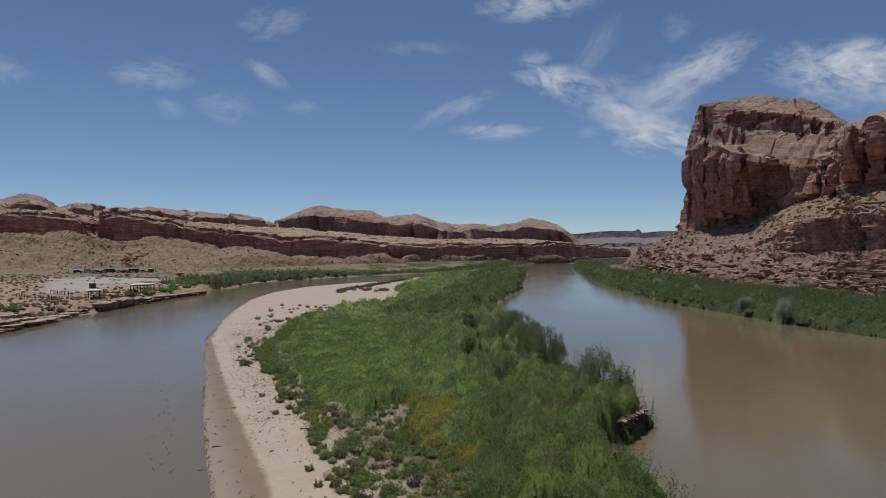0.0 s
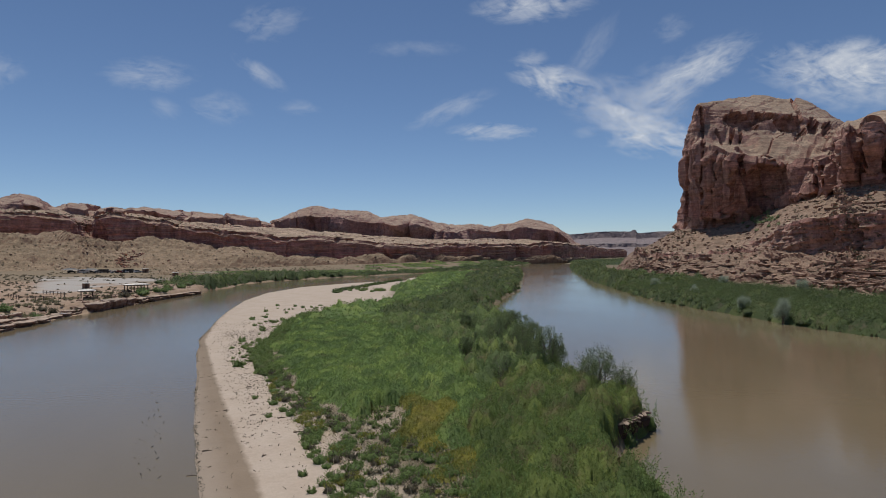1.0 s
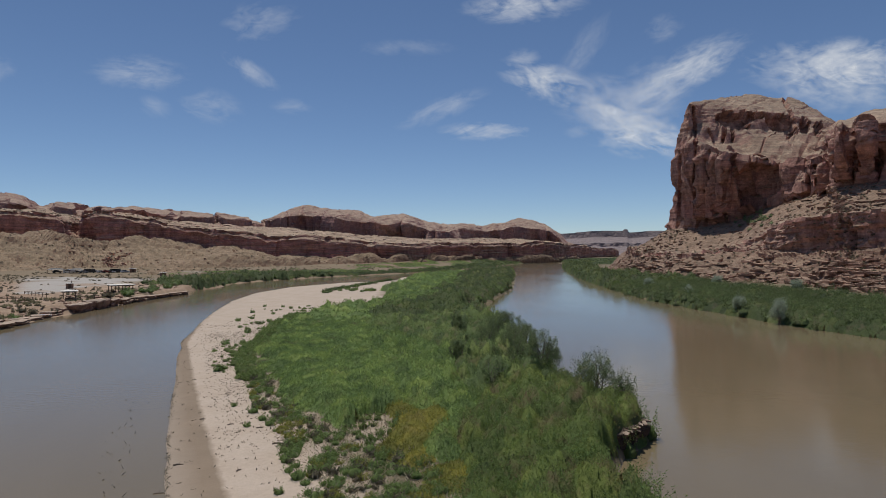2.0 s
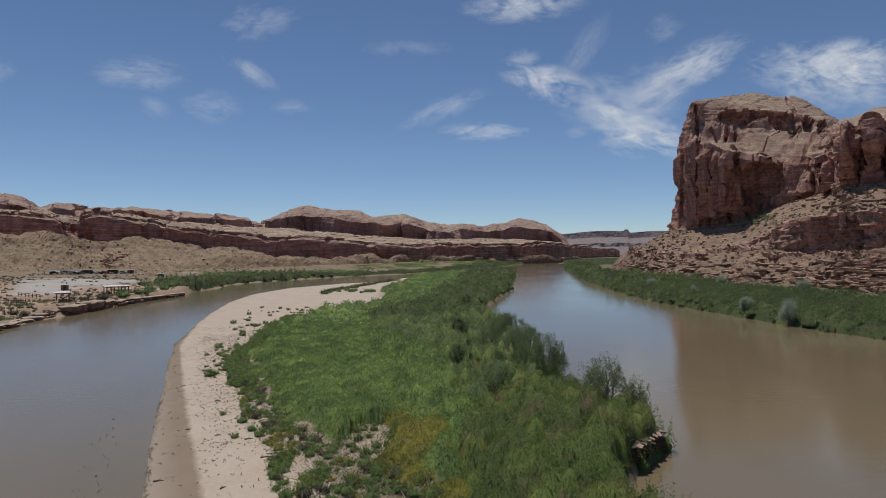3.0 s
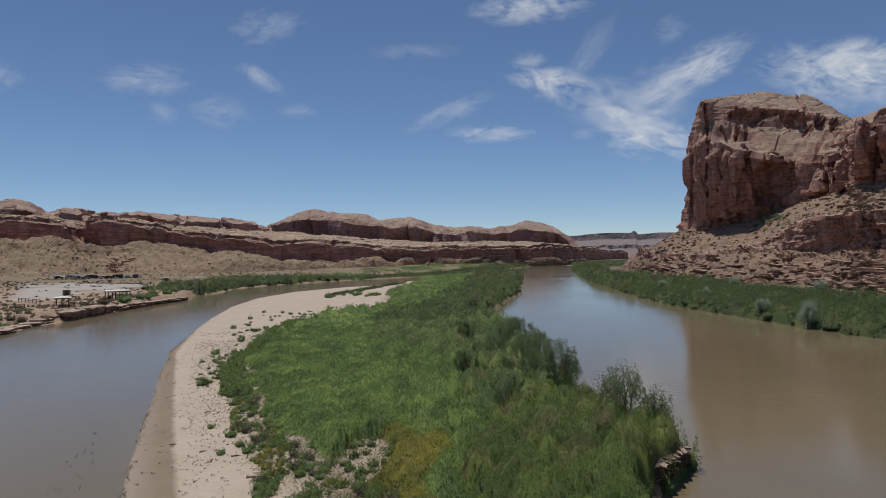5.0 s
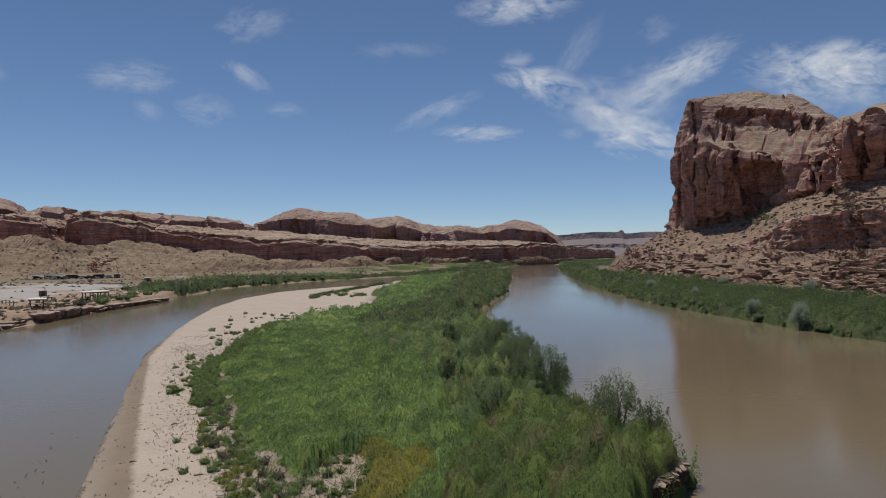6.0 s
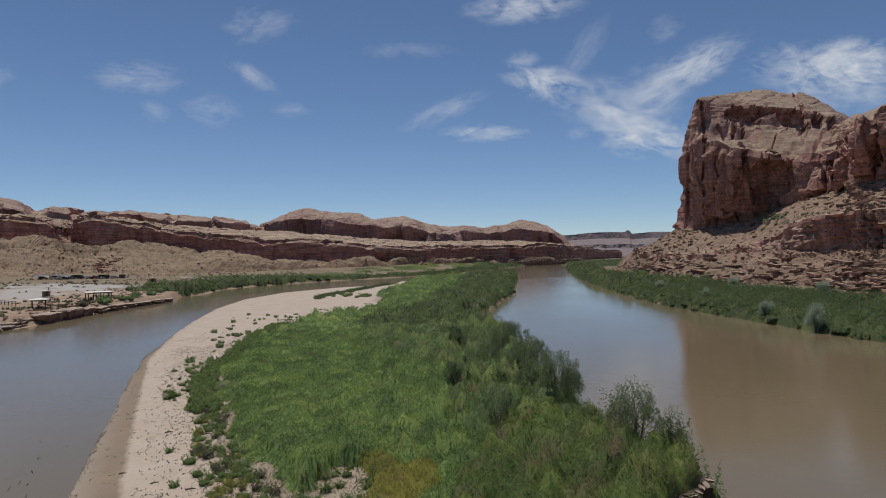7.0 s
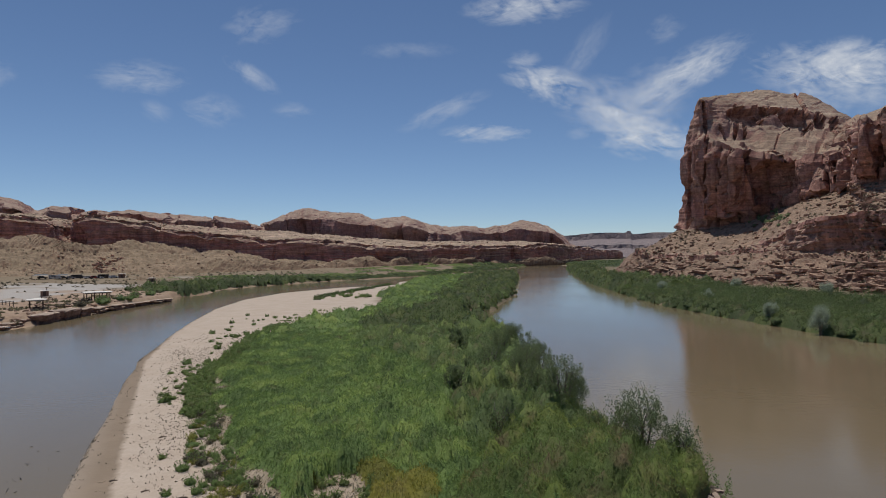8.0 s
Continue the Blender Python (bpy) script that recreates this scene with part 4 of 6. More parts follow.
plumes("tamarisk_thicket", (-18, 20, 54, 138), 1.8, lambda x, y: tamarisk(x, y) * 0.8 * stand(x, y, 5, 9), 0.9, 1.35, 1.15, 13, 26, 0.15, M_TAMARISK, "tall feathery grey-green tamarisk plumes on the bar", growth)
plumes("mixed_brush", (-18, 20, 60, 138), 2.4, lambda x, y: tamarisk(x, y) * 0.8 * stand(x, y, 6, 2), 0.9, 1.3, 1.15, 14, 28, 0.15, M_MIXED, "brownish tamarisk shrubs on the bar", growth)
plumes("tall_brush", (-2, 20, 34, 80), 1.7, lambda x, y: 0.8 * mixed(x, y) * stand(x, y, 3.5, 1), 0.85, 1.25, 0.95, 15, 34, 0.15, M_BUSH, "tall green willow shoots near the cut bank", growth)
plumes("tall_brush", (-2, 20, 34, 80), 1.7, lambda x, y: 0.8 * mixed(x, y) * stand(x, y, 3.0, 7), 0.8, 1.2, 0.95, 15, 34, 0.15, M_WILLOW, "bright green willow shrubs near the cut bank", growth)
plumes("willow_thicket", (-34, 14, 40, 136), 2.6, lambda x, y: 0.8 * willow(x, y) * stand(x, y, 5, 2), 0.85, 1.2, 0.9, 13, 26, 0.14, M_BUSH, "darker green willow shrubs rising from the thicket", growth)
field("far_willow_thicket", (-36, 60, 128, 470), 0.85, lambda x, y: willow(x, y) * FAR_END(y), lambda x, y: 2.2 + 1.0 * wave(x, y, 6), 0.75, 10.0, 0.42, M_WILLOW, "green willow shrubs at the far end of the bar", 0.36, 3.4)
field("far_tamarisk_thicket", (-22, 62, 128, 480), 0.85, lambda x, y: tamarisk(x, y) * FAR_END(y), lambda x, y: 3.0 + 1.6 * wave(x, y, 7), 0.88, 7.0, 0.46, M_BANK, "dark green thicket at the far end of the bar", 0.36, 4.0)
plumes("far_tamarisk_thicket", (-22, 55, 134, 290), 3.0, lambda x, y: tamarisk(x, y) * stand(x, y, 9, 3), 2.2, 4.4, 1.9, 9, 12, 0.38, M_TAMARISK, "green willow clumps at the far end of the bar")
plumes("far_tamarisk_thicket", (-22, 55, 134, 290), 3.4, lambda x, y: tamarisk(x, y) * stand(x, y, 11, 8), 2.2, 3.8, 1.8, 9, 12, 0.36, M_MIXED, "brownish tamarisk clumps at the far end of the bar")
field("riverside_thicket", (64, 130, 85, 250), 0.6, bank_right, lambda x, y: 2.1 + 1.0 * wave(x, y, 9), 0.85, 12.0, 0.34, M_BANK, "dense green willow and tamarisk along the river bank", 0.32, 4.0)
plumes("riverside_thicket", (64, 125, 92, 250), 3.0, lambda x, y: 0.9 * bank_right(x, y), 2.1, 4.2, 2.1, 15, 15, 0.3, M_BANK, "rounded green willow shrubs along the river bank")
plumes("riverside_thicket", (64, 125, 92, 250), 5.2, lambda x, y: 0.8 * by_river(x, y), 2.4, 4.0, 2.0, 15, 15, 0.3, M_TAMARISK, "grey-green rounded shrubs along the river bank")
field("far_bank_thicket", (66, 190, 250, 620), 1.2, bank_right, lambda x, y: 4.0 + 2.0 * wave(x, y, 9), 0.9, 5.5, 0.6, M_BANK, "green willow and tamarisk along the river bank", 0.4, 5.0)
field("far_riverside_thicket", (-125, 125, 255, 720), 1.2, bank_left, lambda x, y: (1.3 + 2.4 * (1 - smooth(y, 360, 400))) * (1 + 0.7 * wave(x, y, 7)), 0.88, 5.0, 0.55, M_BANK, "dark green bushes along the far river bank", 0.4, 5.0)
plumes("far_riverside_thicket", (-125, 30, 256, 390), 3.4, lambda x, y: 0.85 * bank_left(x, y), 2.6, 4.6, 2.1, 15, 13, 0.4, M_BANK, "dark green bushes along the far river bank")
field("meadow_brush", (-190, 100, 330, 700), 1.6, flats, lambda x, y: 0.9 + 0.8 * wave(x, y, 9), 0.6, 0.6, 0.7, M_MIXED, "low green brush on the flats under the cliff", 0.35, 6.0)
field("far_flat_brush", (40, 340, 560, 900), 3.0, bend, lambda x, y: 1.8 + 2.0 * wave(x, y, 18), 0.6, 0.25, 1.2, M_BANK, "dark green brush on the flats by the far bend", 0.35, 9.0)

# ---- single bushes and trees ----


def stem_mesh(paths, sides=5):
    """Tapered limbs along paths of ((x, y, z), radius)."""
    bm = bmesh.new()
    for path in paths:
        rings = []
        for i, (c, r) in enumerate(path):
            c = Vector(c)
            way = (Vector(path[min(i + 1, len(path) - 1)][0]) - Vector(path[max(i - 1, 0)][0])).normalized()
            q = way.to_track_quat("Z", "Y")
            rings.append([bm.verts.new(c + q @ Vector((math.cos(k * 2 * math.pi / sides) * r, math.sin(k * 2 * math.pi / sides) * r, 0))) for k in range(sides)])
        for a, b in zip(rings, rings[1:]):
            for k in range(sides):
                bm.faces.new((a[k], a[(k + 1) % sides], b[(k + 1) % sides], b[k]))
        bm.faces.new(rings[-1])
    return bm


def bush(name, height, radius, leaf, material, label, group, stems=9, per=14, bare=0.0, category="bush"):
    """A low bush: woody stems, and a crown of leaf sprays over an uneven inside."""
    root = thing(name, Matrix(), label, category, group)
    paths = []
    for _ in range(5):
        a, l = rng.uniform(0, 6.28), rng.uniform(0.5, 0.9)
        tip = (math.cos(a) * radius * 0.6 * l, math.sin(a) * radius * 0.6 * l, height * l)
        paths.append([((0, 0, -0.08), 0.035 * height), ((tip[0] * 0.4, tip[1] * 0.4, tip[2] * 0.5), 0.022 * height), (tip, 0.006 * height)])
    part("stems", stem_mesh(paths, 4), M_TWIG, root)
    c, h, r = np.zeros((1, 3)), np.array([height]), np.array([radius])
    v, f = sprays(c, h, r, stems, per, leaf, 0.34, 0.9)
    crown = array_part("crown", v, f, material, root)
    v, f = mounds(c, h * (0.75 - bare), r * (0.85 - bare), 7)
    array_part("inner_foliage", v, f, material, crown).data.polygons.foreach_set("use_smooth", np.ones(len(f), bool))
    return root


def tree(name, height, spread, material, label, group, clumps=26, per=46, leaf=0.2, trunks=3, open_crown=0.35, category="tree"):
    """A many-stemmed riverside tree: leaning trunks, limbs, and clumps of leaves with gaps between them."""
    root = thing(name, Matrix(), label, category, group)
    tips, limbs, stems = [], [], []
    for k in range(trunks):
        a = k * 6.28 / trunks + rng.uniform(-0.5, 0.5)
        lean = rng.uniform(0.15, 0.45) * spread
        top = np.array((math.cos(a) * lean, math.sin(a) * lean, height * rng.uniform(0.6, 0.8)))
        m = top * 0.5 + rng.normal(size=3) * 0.08 * spread
        stems.append([((0.08 * math.cos(a), 0.08 * math.sin(a), -0.15), 0.022 * height), (tuple(m), 0.015 * height), (tuple(top), 0.006 * height)])
        for _ in range(clumps // trunks):
            t = rng.uniform(0.35, 1.0)
            b = rng.uniform(0, 6.28)
            reach = spread * rng.uniform(0.2, 0.85) * (1.15 - 0.6 * t)
            start = top * t
            tip = start + np.array((math.cos(b) * reach, math.sin(b) * reach, height * rng.uniform(0.06, 0.30)))
            limbs.append([(tuple(start), 0.006 * height), (tuple((start + tip) / 2 + (0, 0, -0.03 * height)), 0.004 * height), (tuple(tip), 0.0015 * height)])
            tips.append(tip)
    for s in stems:
        part("trunk", stem_mesh([s], 6), M_BARK, root)
    part("branchwork", stem_mesh(limbs, 4), M_TWIG, root)
    tips = np.array(tips)
    size = rng.uniform(0.45, 1.3, len(tips)) * spread * open_crown
    who = np.repeat(np.arange(len(tips)), per)
    off = rng.normal(size=(len(who), 3)).clip(-1.7, 1.7) * (0.33, 0.33, 0.58) * size[who][:, None]
    way = off * 0.8 + rng.normal(size=(len(who), 3)) * 0.25 + (0, 0, 0.25)
    way /= np.linalg.norm(way, axis=1, keepdims=True)
    ln = leaf * rng.uniform(0.6, 1.4, len(who))
    v, f = blades(tips[who] + off, way, ln, ln * rng.uniform(0.35, 0.65, len(who)))
    array_part("crown", v, f, material, root)
    return root


def ground_at(x, y):
    return float(land(np.array([float(x)]), np.array([float(y)]))[0][0])


def spot(x, y, turn=0.0, scale=1.0, sink=0.03):
    return pose(x, y, ground_at(x, y) - sink, 0, 0, turn) @ Matrix.Scale(scale, 4)


def placed(ob, m):
    """A copy of a thing, at a pose that may hold a scale."""
    c = copy_thing(ob, m)
    c.matrix_basis = m
    return c


for x, y, h, w, dense in ((14.4, 59.3, 4.7, 2.5, 25), (16.2, 56.8, 3.5, 1.5, -20), (11.2, 67.5, 5.7, 2.2, 30), (12.5, 70.5, 4.6, 1.9, 10), (9.6, 80, 4.9, 2.2, 20), (12.0, 84, 4.8, 2.2, 20), (7.4, 88, 4.4, 2.2, 10), (12.2, 93, 4.6, 2.0, 10), (9.8, 73, 4.4, 1.8, 10),
                          (3.2, 77, 4.3, 1.6, 30), (6.2, 64.5, 3.6, 1.6, -20), (10, 100, 4.6, 2.2, 40), (12.5, 110, 4.4, 2.2, 40), (4.5, 106, 4.2, 2.0, 30)):
    t = tree("tamarisk_tree", h, w, M_TREE, "bushy dark green tamarisk tree with thin pale stems on the bar", "trees on the bar", 40, dense * 3 + 115, 0.11, 5, 0.28)
    t.matrix_world = spot(x, y, rng.uniform(0, 360))
for x, y, h in ((6.2, 76.5, 3.2), (7.6, 75.2, 3.0), (12.7, 62.6, 2.3), (13.3, 61.4, 1.9)):
    t = tree("willow_tree", h, 0.36 * h, M_TREE, "thin pale-stemmed willow tree amid the thicket", "trees on the bar", 30, 60 if h < 2.5 else 130, 0.11)
    t.matrix_world = spot(x, y, rng.uniform(0, 360))
for x, y, h, w in ((71.2, 132.5, 5.0, 2.0), (71.6, 150, 3.8, 1.8), (101, 226, 4.2, 2.0), (79, 233, 3.8, 1.9), (107, 187, 4.0, 2.0), (76, 190, 3.4, 1.7)):
    t = tree("olive_tree", h, w, M_OLIVE, "silvery grey-green olive tree on the thicketed river bank", "olive trees on the bank", 48, 110, 0.2, 4, 0.42)
    t.matrix_world = spot(x, y, rng.uniform(0, 360))

spots = scatter(-9, 2, 48, 64, 0.8, lambda x, y: 0.45 * bare(x, y))
n = len(spots)
thicket("sand_tufts", spots, rng.uniform(0.25, 0.8, n), rng.uniform(0.2, 0.45, n), 8, 10, 0.16, M_BUSH, "small green tufts on a bare sandy patch", 0.3, 5)
EDGE = "low bushes along the sand"
kinds = [bush("low_bush", h, r, 0.12, m, l, EDGE, 15, 19) for h, r, m, l in
         ((0.75, 0.55, M_BUSH, "low dark green bush rooted in sand"), (0.6, 0.6, M_BUSH, "low dark green bush rooted in sand"), (0.9, 0.6, M_BUSH, "rounded dark green bush rooted in sand"),
          (0.65, 0.5, M_YELLOW, "low yellow-green bush rooted in sand"), (0.7, 0.5, M_SCRUB, "dry tan-green bush rooted in sand"))]
def edge_strip(x, y):
    """The bushes that stand close together along the sand."""
    inside = x - green_left(y) + 1.1 * wave(x, y, 5)
    return smooth(inside, -0.3, 0.4) * (1 - smooth(inside - line(y, (40, 8), (46, 9), (52, 6.5), (58, 3.3), (70, 2.3), (110, 2.0)), 0, 0.9)) * smooth(bar_right(y) - x, 2, 4)


spots = scatter(-34, 8, 36, 150, 0.72, lambda x, y: line(y, (50, 0.7), (60, 0.76)) * edge_strip(x, y) * (1 - bare(x, y)) * smooth(rough3(x / 2.6, y / 2.6, 0 * x + 8, 3), -0.5, -0.25))
order = np.argsort(spots[:, 1])
for n, i in enumerate(order[:299]):
    k = int(rng.choice(5, p=(0.27, 0.2, 0.18, 0.18, 0.17)))
    x, y, z = spots[i]
    m = pose(x, y, z - 0.03, 0, 0, rng.uniform(0, 360)) @ Matrix.Scale(rng.uniform(0.45, 1.0), 4)
    if n < 5:
        kinds[n].matrix_world = m
    else:
        placed(kinds[k], m)
rest = spots[order[299:]]
n = len(rest)
thicket("edge_brush", rest, rng.uniform(0.5, 1.0, n), rng.uniform(0.4, 0.75, n), 6, 9, 0.26, M_BUSH, "low dark green bushes along the sand", 0.34)

sandy = bush("sand_bush", 0.75, 0.7, 0.17, M_BUSH, "small green bush alone on pale sand", "bushes on the sand", 16, 22)
spots = [(-39.1, 143.8), (-42, 165.5), (-37.9, 160.5), (-35.3, 165), (-33.5, 136.4), (-34.3, 122.4), (-32.8, 106.5), (-35.7, 229), (-31.2, 242), (-24.3, 228.6), (-30.2, 261), (-26.6, 84.5), (-44.2, 174), (-33.1, 119.6),
         (-40.5, 150), (-43, 158), (-36.5, 152), (-46, 168), (-38.5, 170), (-28, 240), (-26, 250), (-33, 235), (-22, 236), (-9.2, 43.5), (-8.0, 40.5), (-7.2, 38.5), (-18.9, 66), (-15.5, 58.5), (-37, 128), (-41, 140)]
for n, (x, y) in enumerate(spots):
    m = spot(x, y, rng.uniform(0, 360), rng.uniform(0.3, 1.1) * (1.0 if y < 200 else 1.7) * (0.55 if y < 70 else 1.0))
    if n:
        placed(sandy, m)
    else:
        sandy.matrix_world = m

spots = scatter(-52, -5, 60, 185, 1.1, lambda x, y: (0.9 * smooth(x - bar_left(y), 4, 7) * smooth(green_left(y) - x, -0.5, 1) * (1 - smooth(green_left(y) - x, 2, 13))) * smooth(rough3(x / 8, y / 8, 0 * x, 3), -0.05, 0.25) * smooth(y, 70, 115))
n = len(spots)
thicket("sand_tufts", spots, rng.uniform(0.15, 0.55, n), rng.uniform(0.25, 0.7, n), 5, 8, 0.14, M_BUSH, "small green tufts scattered over the sand", 0.34, 5)

spots = scatter(-48, -14, 225, 325, 1.1, lambda x, y: 1 - smooth(np.abs(x - line(y, (238, -37), (256, -33.5), (275, -29.5), (300, -24), (322, -20))) + 2.0 * rough3(x / 5, y / 5, 0 * x, 3), 0.3, 1.3))
n = len(spots)
thicket("sand_brush", spots, rng.uniform(0.5, 1.3, n), rng.uniform(0.6, 1.2, n), 9, 9, 0.3, M_BANK, "dark green brush in a line across the far sand", 0.34, 5)
spots = scatter(-34, -17, 222, 262, 1.3, lambda x, y: 1 - smooth(np.hypot((x + 22.5) / 2.2, (y - 236) / 5), 0.7, 1.1) + 1 - smooth(np.hypot((x + 28.5) / 1.6, (y - 238) / 6), 0.6, 1.0))
n = len(spots)
thicket("sand_brush", spots, rng.uniform(0.5, 1.1, n), rng.uniform(0.5, 1.0, n), 9, 9, 0.28, M_MIXED, "olive brush alone on the far sand", 0.34, 5)

# dry stalks and twigs strewn over the sand
spots = scatter(-48, 0, 36, 140, 0.42, lambda x, y: 0.62 * smooth(x - bar_left(y), 3.0, 6) * (1 - smooth(x - green_left(y), -1, 2)) * smooth(rough3(x / 9, y / 9, 0 * x, 3), -0.3, 0.2) * smooth(y, 42, 56) + 0.07 * smooth(x - bar_left(y), 0.5, 1.2))
n = len(spots)
way = rng.normal(size=(n * 3, 3)) * (0.8, 0.8, 0.25) + (0, 0, 0.6)
way /= np.linalg.norm(way, axis=1, keepdims=True)
v, f = blades(np.repeat(spots, 3, 0) + rng.normal(size=(n * 3, 3)) * (0.08, 0.06, 0.0), way, rng.uniform(0.08, 0.28, n * 3), rng.uniform(0.03, 0.08, n * 3))
tagged(new("dry_stalks", raw_mesh("dry_stalks", v, f, M_STALK)), "dry grey-brown stalks and sprouts strewn over pale sand", "stalks", kind="stuff")
spots = scatter(-34, 18, 38, 120, 0.21, lambda x, y: 0.95 * bare(x, y) + 0.9 * low_edge(x - 0.9, y) * on_bar(x, y))
n = len(spots)
way = rng.normal(size=(n, 3)) * (0.8, 0.8, 0.3) + (0, 0, 0.6)
way /= np.linalg.norm(way, axis=1, keepdims=True)
v, f = blades(spots, way, rng.uniform(0.2, 0.7, n), rng.uniform(0.03, 0.08, n))
tagged(new("dry_grass", raw_mesh("dry_grass", v, f, M_STRAW)), "pale dry grass on a bare sandy patch", "grass", kind="stuff")
# a dark line of twigs and mud crumbs left along the water's edge
y = rng.uniform(36, 240, 3600)
x = bar_left(y) + 0.27 - 0.48 * rough3(bar_left(y) / 9, y / 9, 0 * y, 3) + np.abs(rng.normal(size=len(y))) * 0.16
ok = rough3(x / 6, y / 6, 0 * y + 5, 3) + 0.25 > rng.uniform(0, 0.5, len(y))
x, y = x[ok], y[ok]
n = len(x)
along = np.stack([(bar_left(y + 1) - bar_left(y)), np.ones(n), np.zeros(n)], 1) + rng.normal(size=(n, 3)) * (0.4, 0.4, 0.05)
along /= np.linalg.norm(along, axis=1, keepdims=True)
v, f = blades(np.stack([x, y, np.maximum(land(x, y)[0], 0.0) + 0.03], 1), along, rng.uniform(0.1, 0.38, n), rng.uniform(0.03, 0.09, n))
tagged(new("shore_debris", raw_mesh("shore_debris", v, f, M_STALK)), "dark line of twigs and crumbs along the water's edge", "debris", kind="stuff")
# dead stalks standing out of the shallows
a = rng.uniform(0, 1, 60)
x, y = -19.5 - 12.5 * a + rng.normal(size=60) * 0.7, 43 + 30 * a
n = len(x)
way = rng.normal(size=(n, 3)) * (0.8, 0.8, 0.2) + (0, 0, 0.5)
way /= np.linalg.norm(way, axis=1, keepdims=True)
v, f = blades(np.stack([x, y, 0 * x - 0.05], 1), way, rng.uniform(0.15, 0.5, n), rng.uniform(0.03, 0.08, n))
tagged(new("snagged_twigs", raw_mesh("snagged_twigs", v, f, M_STALK)), "dark twigs snagged in the shallow water", "twigs", kind="stuff")

# desert scrub and rubble on the slopes
def on_slope(grid, rows, cols, count):
    i, j = rng.integers(*rows, count), rng.integers(*cols, count)
    return grid[i, j]


def rubble(name, spots, sizes, material, label):
    """Angular fallen blocks, half bedded."""
    n = len(spots)
    base = np.array([(x, y, z) for x in (-1, 1) for y in (-1, 1) for z in (-1, 1)], float)
    v = base[None] * rng.uniform(0.5, 1.2, (n, 1, 3)) + rng.normal(size=(n, 8, 3)) * 0.16
    a = rng.uniform(0, 6.28, n)
    c, s = np.cos(a)[:, None], np.sin(a)[:, None]
    v = np.stack([v[..., 0] * c - v[..., 1] * s, v[..., 0] * s + v[..., 1] * c, v[..., 2] * 0.6], -1)
    v = v * sizes[:, None, None] + spots[:, None]
    q = np.array([(0, 1, 3, 2), (4, 6, 7, 5), (0, 4, 5, 1), (2, 3, 7, 6), (0, 2, 6, 4), (1, 5, 7, 3)])
    f = (q[None] + (np.arange(n) * 8)[:, None, None]).reshape(-1, 4)
    return tagged(new(name, raw_mesh(name, v.reshape(-1, 3), f, material)), label, "rocks", kind="stuff")


spots = on_slope(BUTTE, (2, 225), (20, 560), 3400)
rubble("butte_rubble", spots, rng.uniform(0.25, 1.0, 3400) ** 3 * 0.95, M_STONE, "fallen sandstone blocks on the talus")
def shelves(name, grid, rows, cols, count, material, label):
    """Broken beds that stand out of a slope along its contours."""
    i, j = rng.integers(*rows, count), rng.integers(*cols, count)
    along = grid[i, np.minimum(j + 4, grid.shape[1] - 1)] - grid[i, j]
    a = np.arctan2(along[:, 1], along[:, 0]) + rng.normal(size=count) * 0.15
    base = np.array([(x, y, z) for x in (-1, 1) for y in (-1, 1) for z in (-1, 1)], float)
    size = np.stack([rng.uniform(0.7, 3.6, count) ** 1.1, rng.uniform(0.8, 1.7, count), rng.uniform(0.12, 0.5, count)], 1)
    v = base[None] * size[:, None] * rng.uniform(0.75, 1.15, (count, 8, 3))
    v[..., 2] += rng.normal(size=(count, 8)) * 0.09 + base[None, :, 0] * size[:, None, 0] * rng.normal(size=(count, 1)) * 0.06
    c, s = np.cos(a)[:, None], np.sin(a)[:, None]
    v = np.stack([v[..., 0] * c - v[..., 1] * s, v[..., 0] * s + v[..., 1] * c, v[..., 2]], -1) + grid[i, j][:, None]
    q = np.array([(0, 1, 3, 2), (4, 6, 7, 5), (0, 4, 5, 1), (2, 3, 7, 6), (0, 2, 6, 4), (1, 5, 7, 3)])
    f = (q[None] + (np.arange(count) * 8)[:, None, None]).reshape(-1, 4)
    return tagged(new(name, raw_mesh(name, v.reshape(-1, 3), f, material)), label, "rocks", kind="stuff")


shelves("ledge_slabs", BUTTE, (6, 78), (180, 560), 300, M_STONE, "broken sandstone slabs jutting from the talus")
shelves("ledge_slabs", BUTTE, (142, 208), (230, 560), 40, M_STONE, "broken sandstone slabs jutting from the talus")
shelves("ledge_slabs", BUTTE, (20, 96), (70, 200), 70, M_STONE, "broken sandstone slabs jutting from the talus")
shelves("rim_slabs", LOWER, (128, 200), (100, 690), 420, M_STONE, "pale broken slabs along the cliff rim")
spots = on_slope(BUTTE, (4, 212), (20, 560), 1000)
n = len(spots)
thicket("butte_scrub", spots, rng.uniform(0.2, 0.6, n), rng.uniform(0.2, 0.55, n), 5, 5, 0.4, M_SCRUB, "desert scrub dotted over the talus", 0.45, 3)
b, r = BUTTE[..., 0] / BUTTE[..., 1], (BUTTE[..., 2] - EYE) / BUTTE[..., 1]
notch = BUTTE[(np.hypot((b - .508) / .03, (r - .045) / .016) < 1)]
spots = notch[rng.integers(0, len(notch), 34)]
n = len(spots)
thicket("cliff_foot_brush", spots, rng.uniform(1.0, 2.8, n), rng.uniform(0.6, 1.3, n), 6, 8, 0.5, M_TREE, "dark green brush in the notch at the cliff foot", 0.45, inside=M_TREE)
spots = on_slope(LOWER, (2, 70), (60, 560), 900)
rubble("talus_rubble", spots, rng.uniform(0.25, 1.0, 900) ** 3 * 0.9, M_STONE, "fallen red blocks on the slope under the cliff")
b, r = LOWER[..., 0] / LOWER[..., 1], (LOWER[..., 2] - EYE) / LOWER[..., 1]
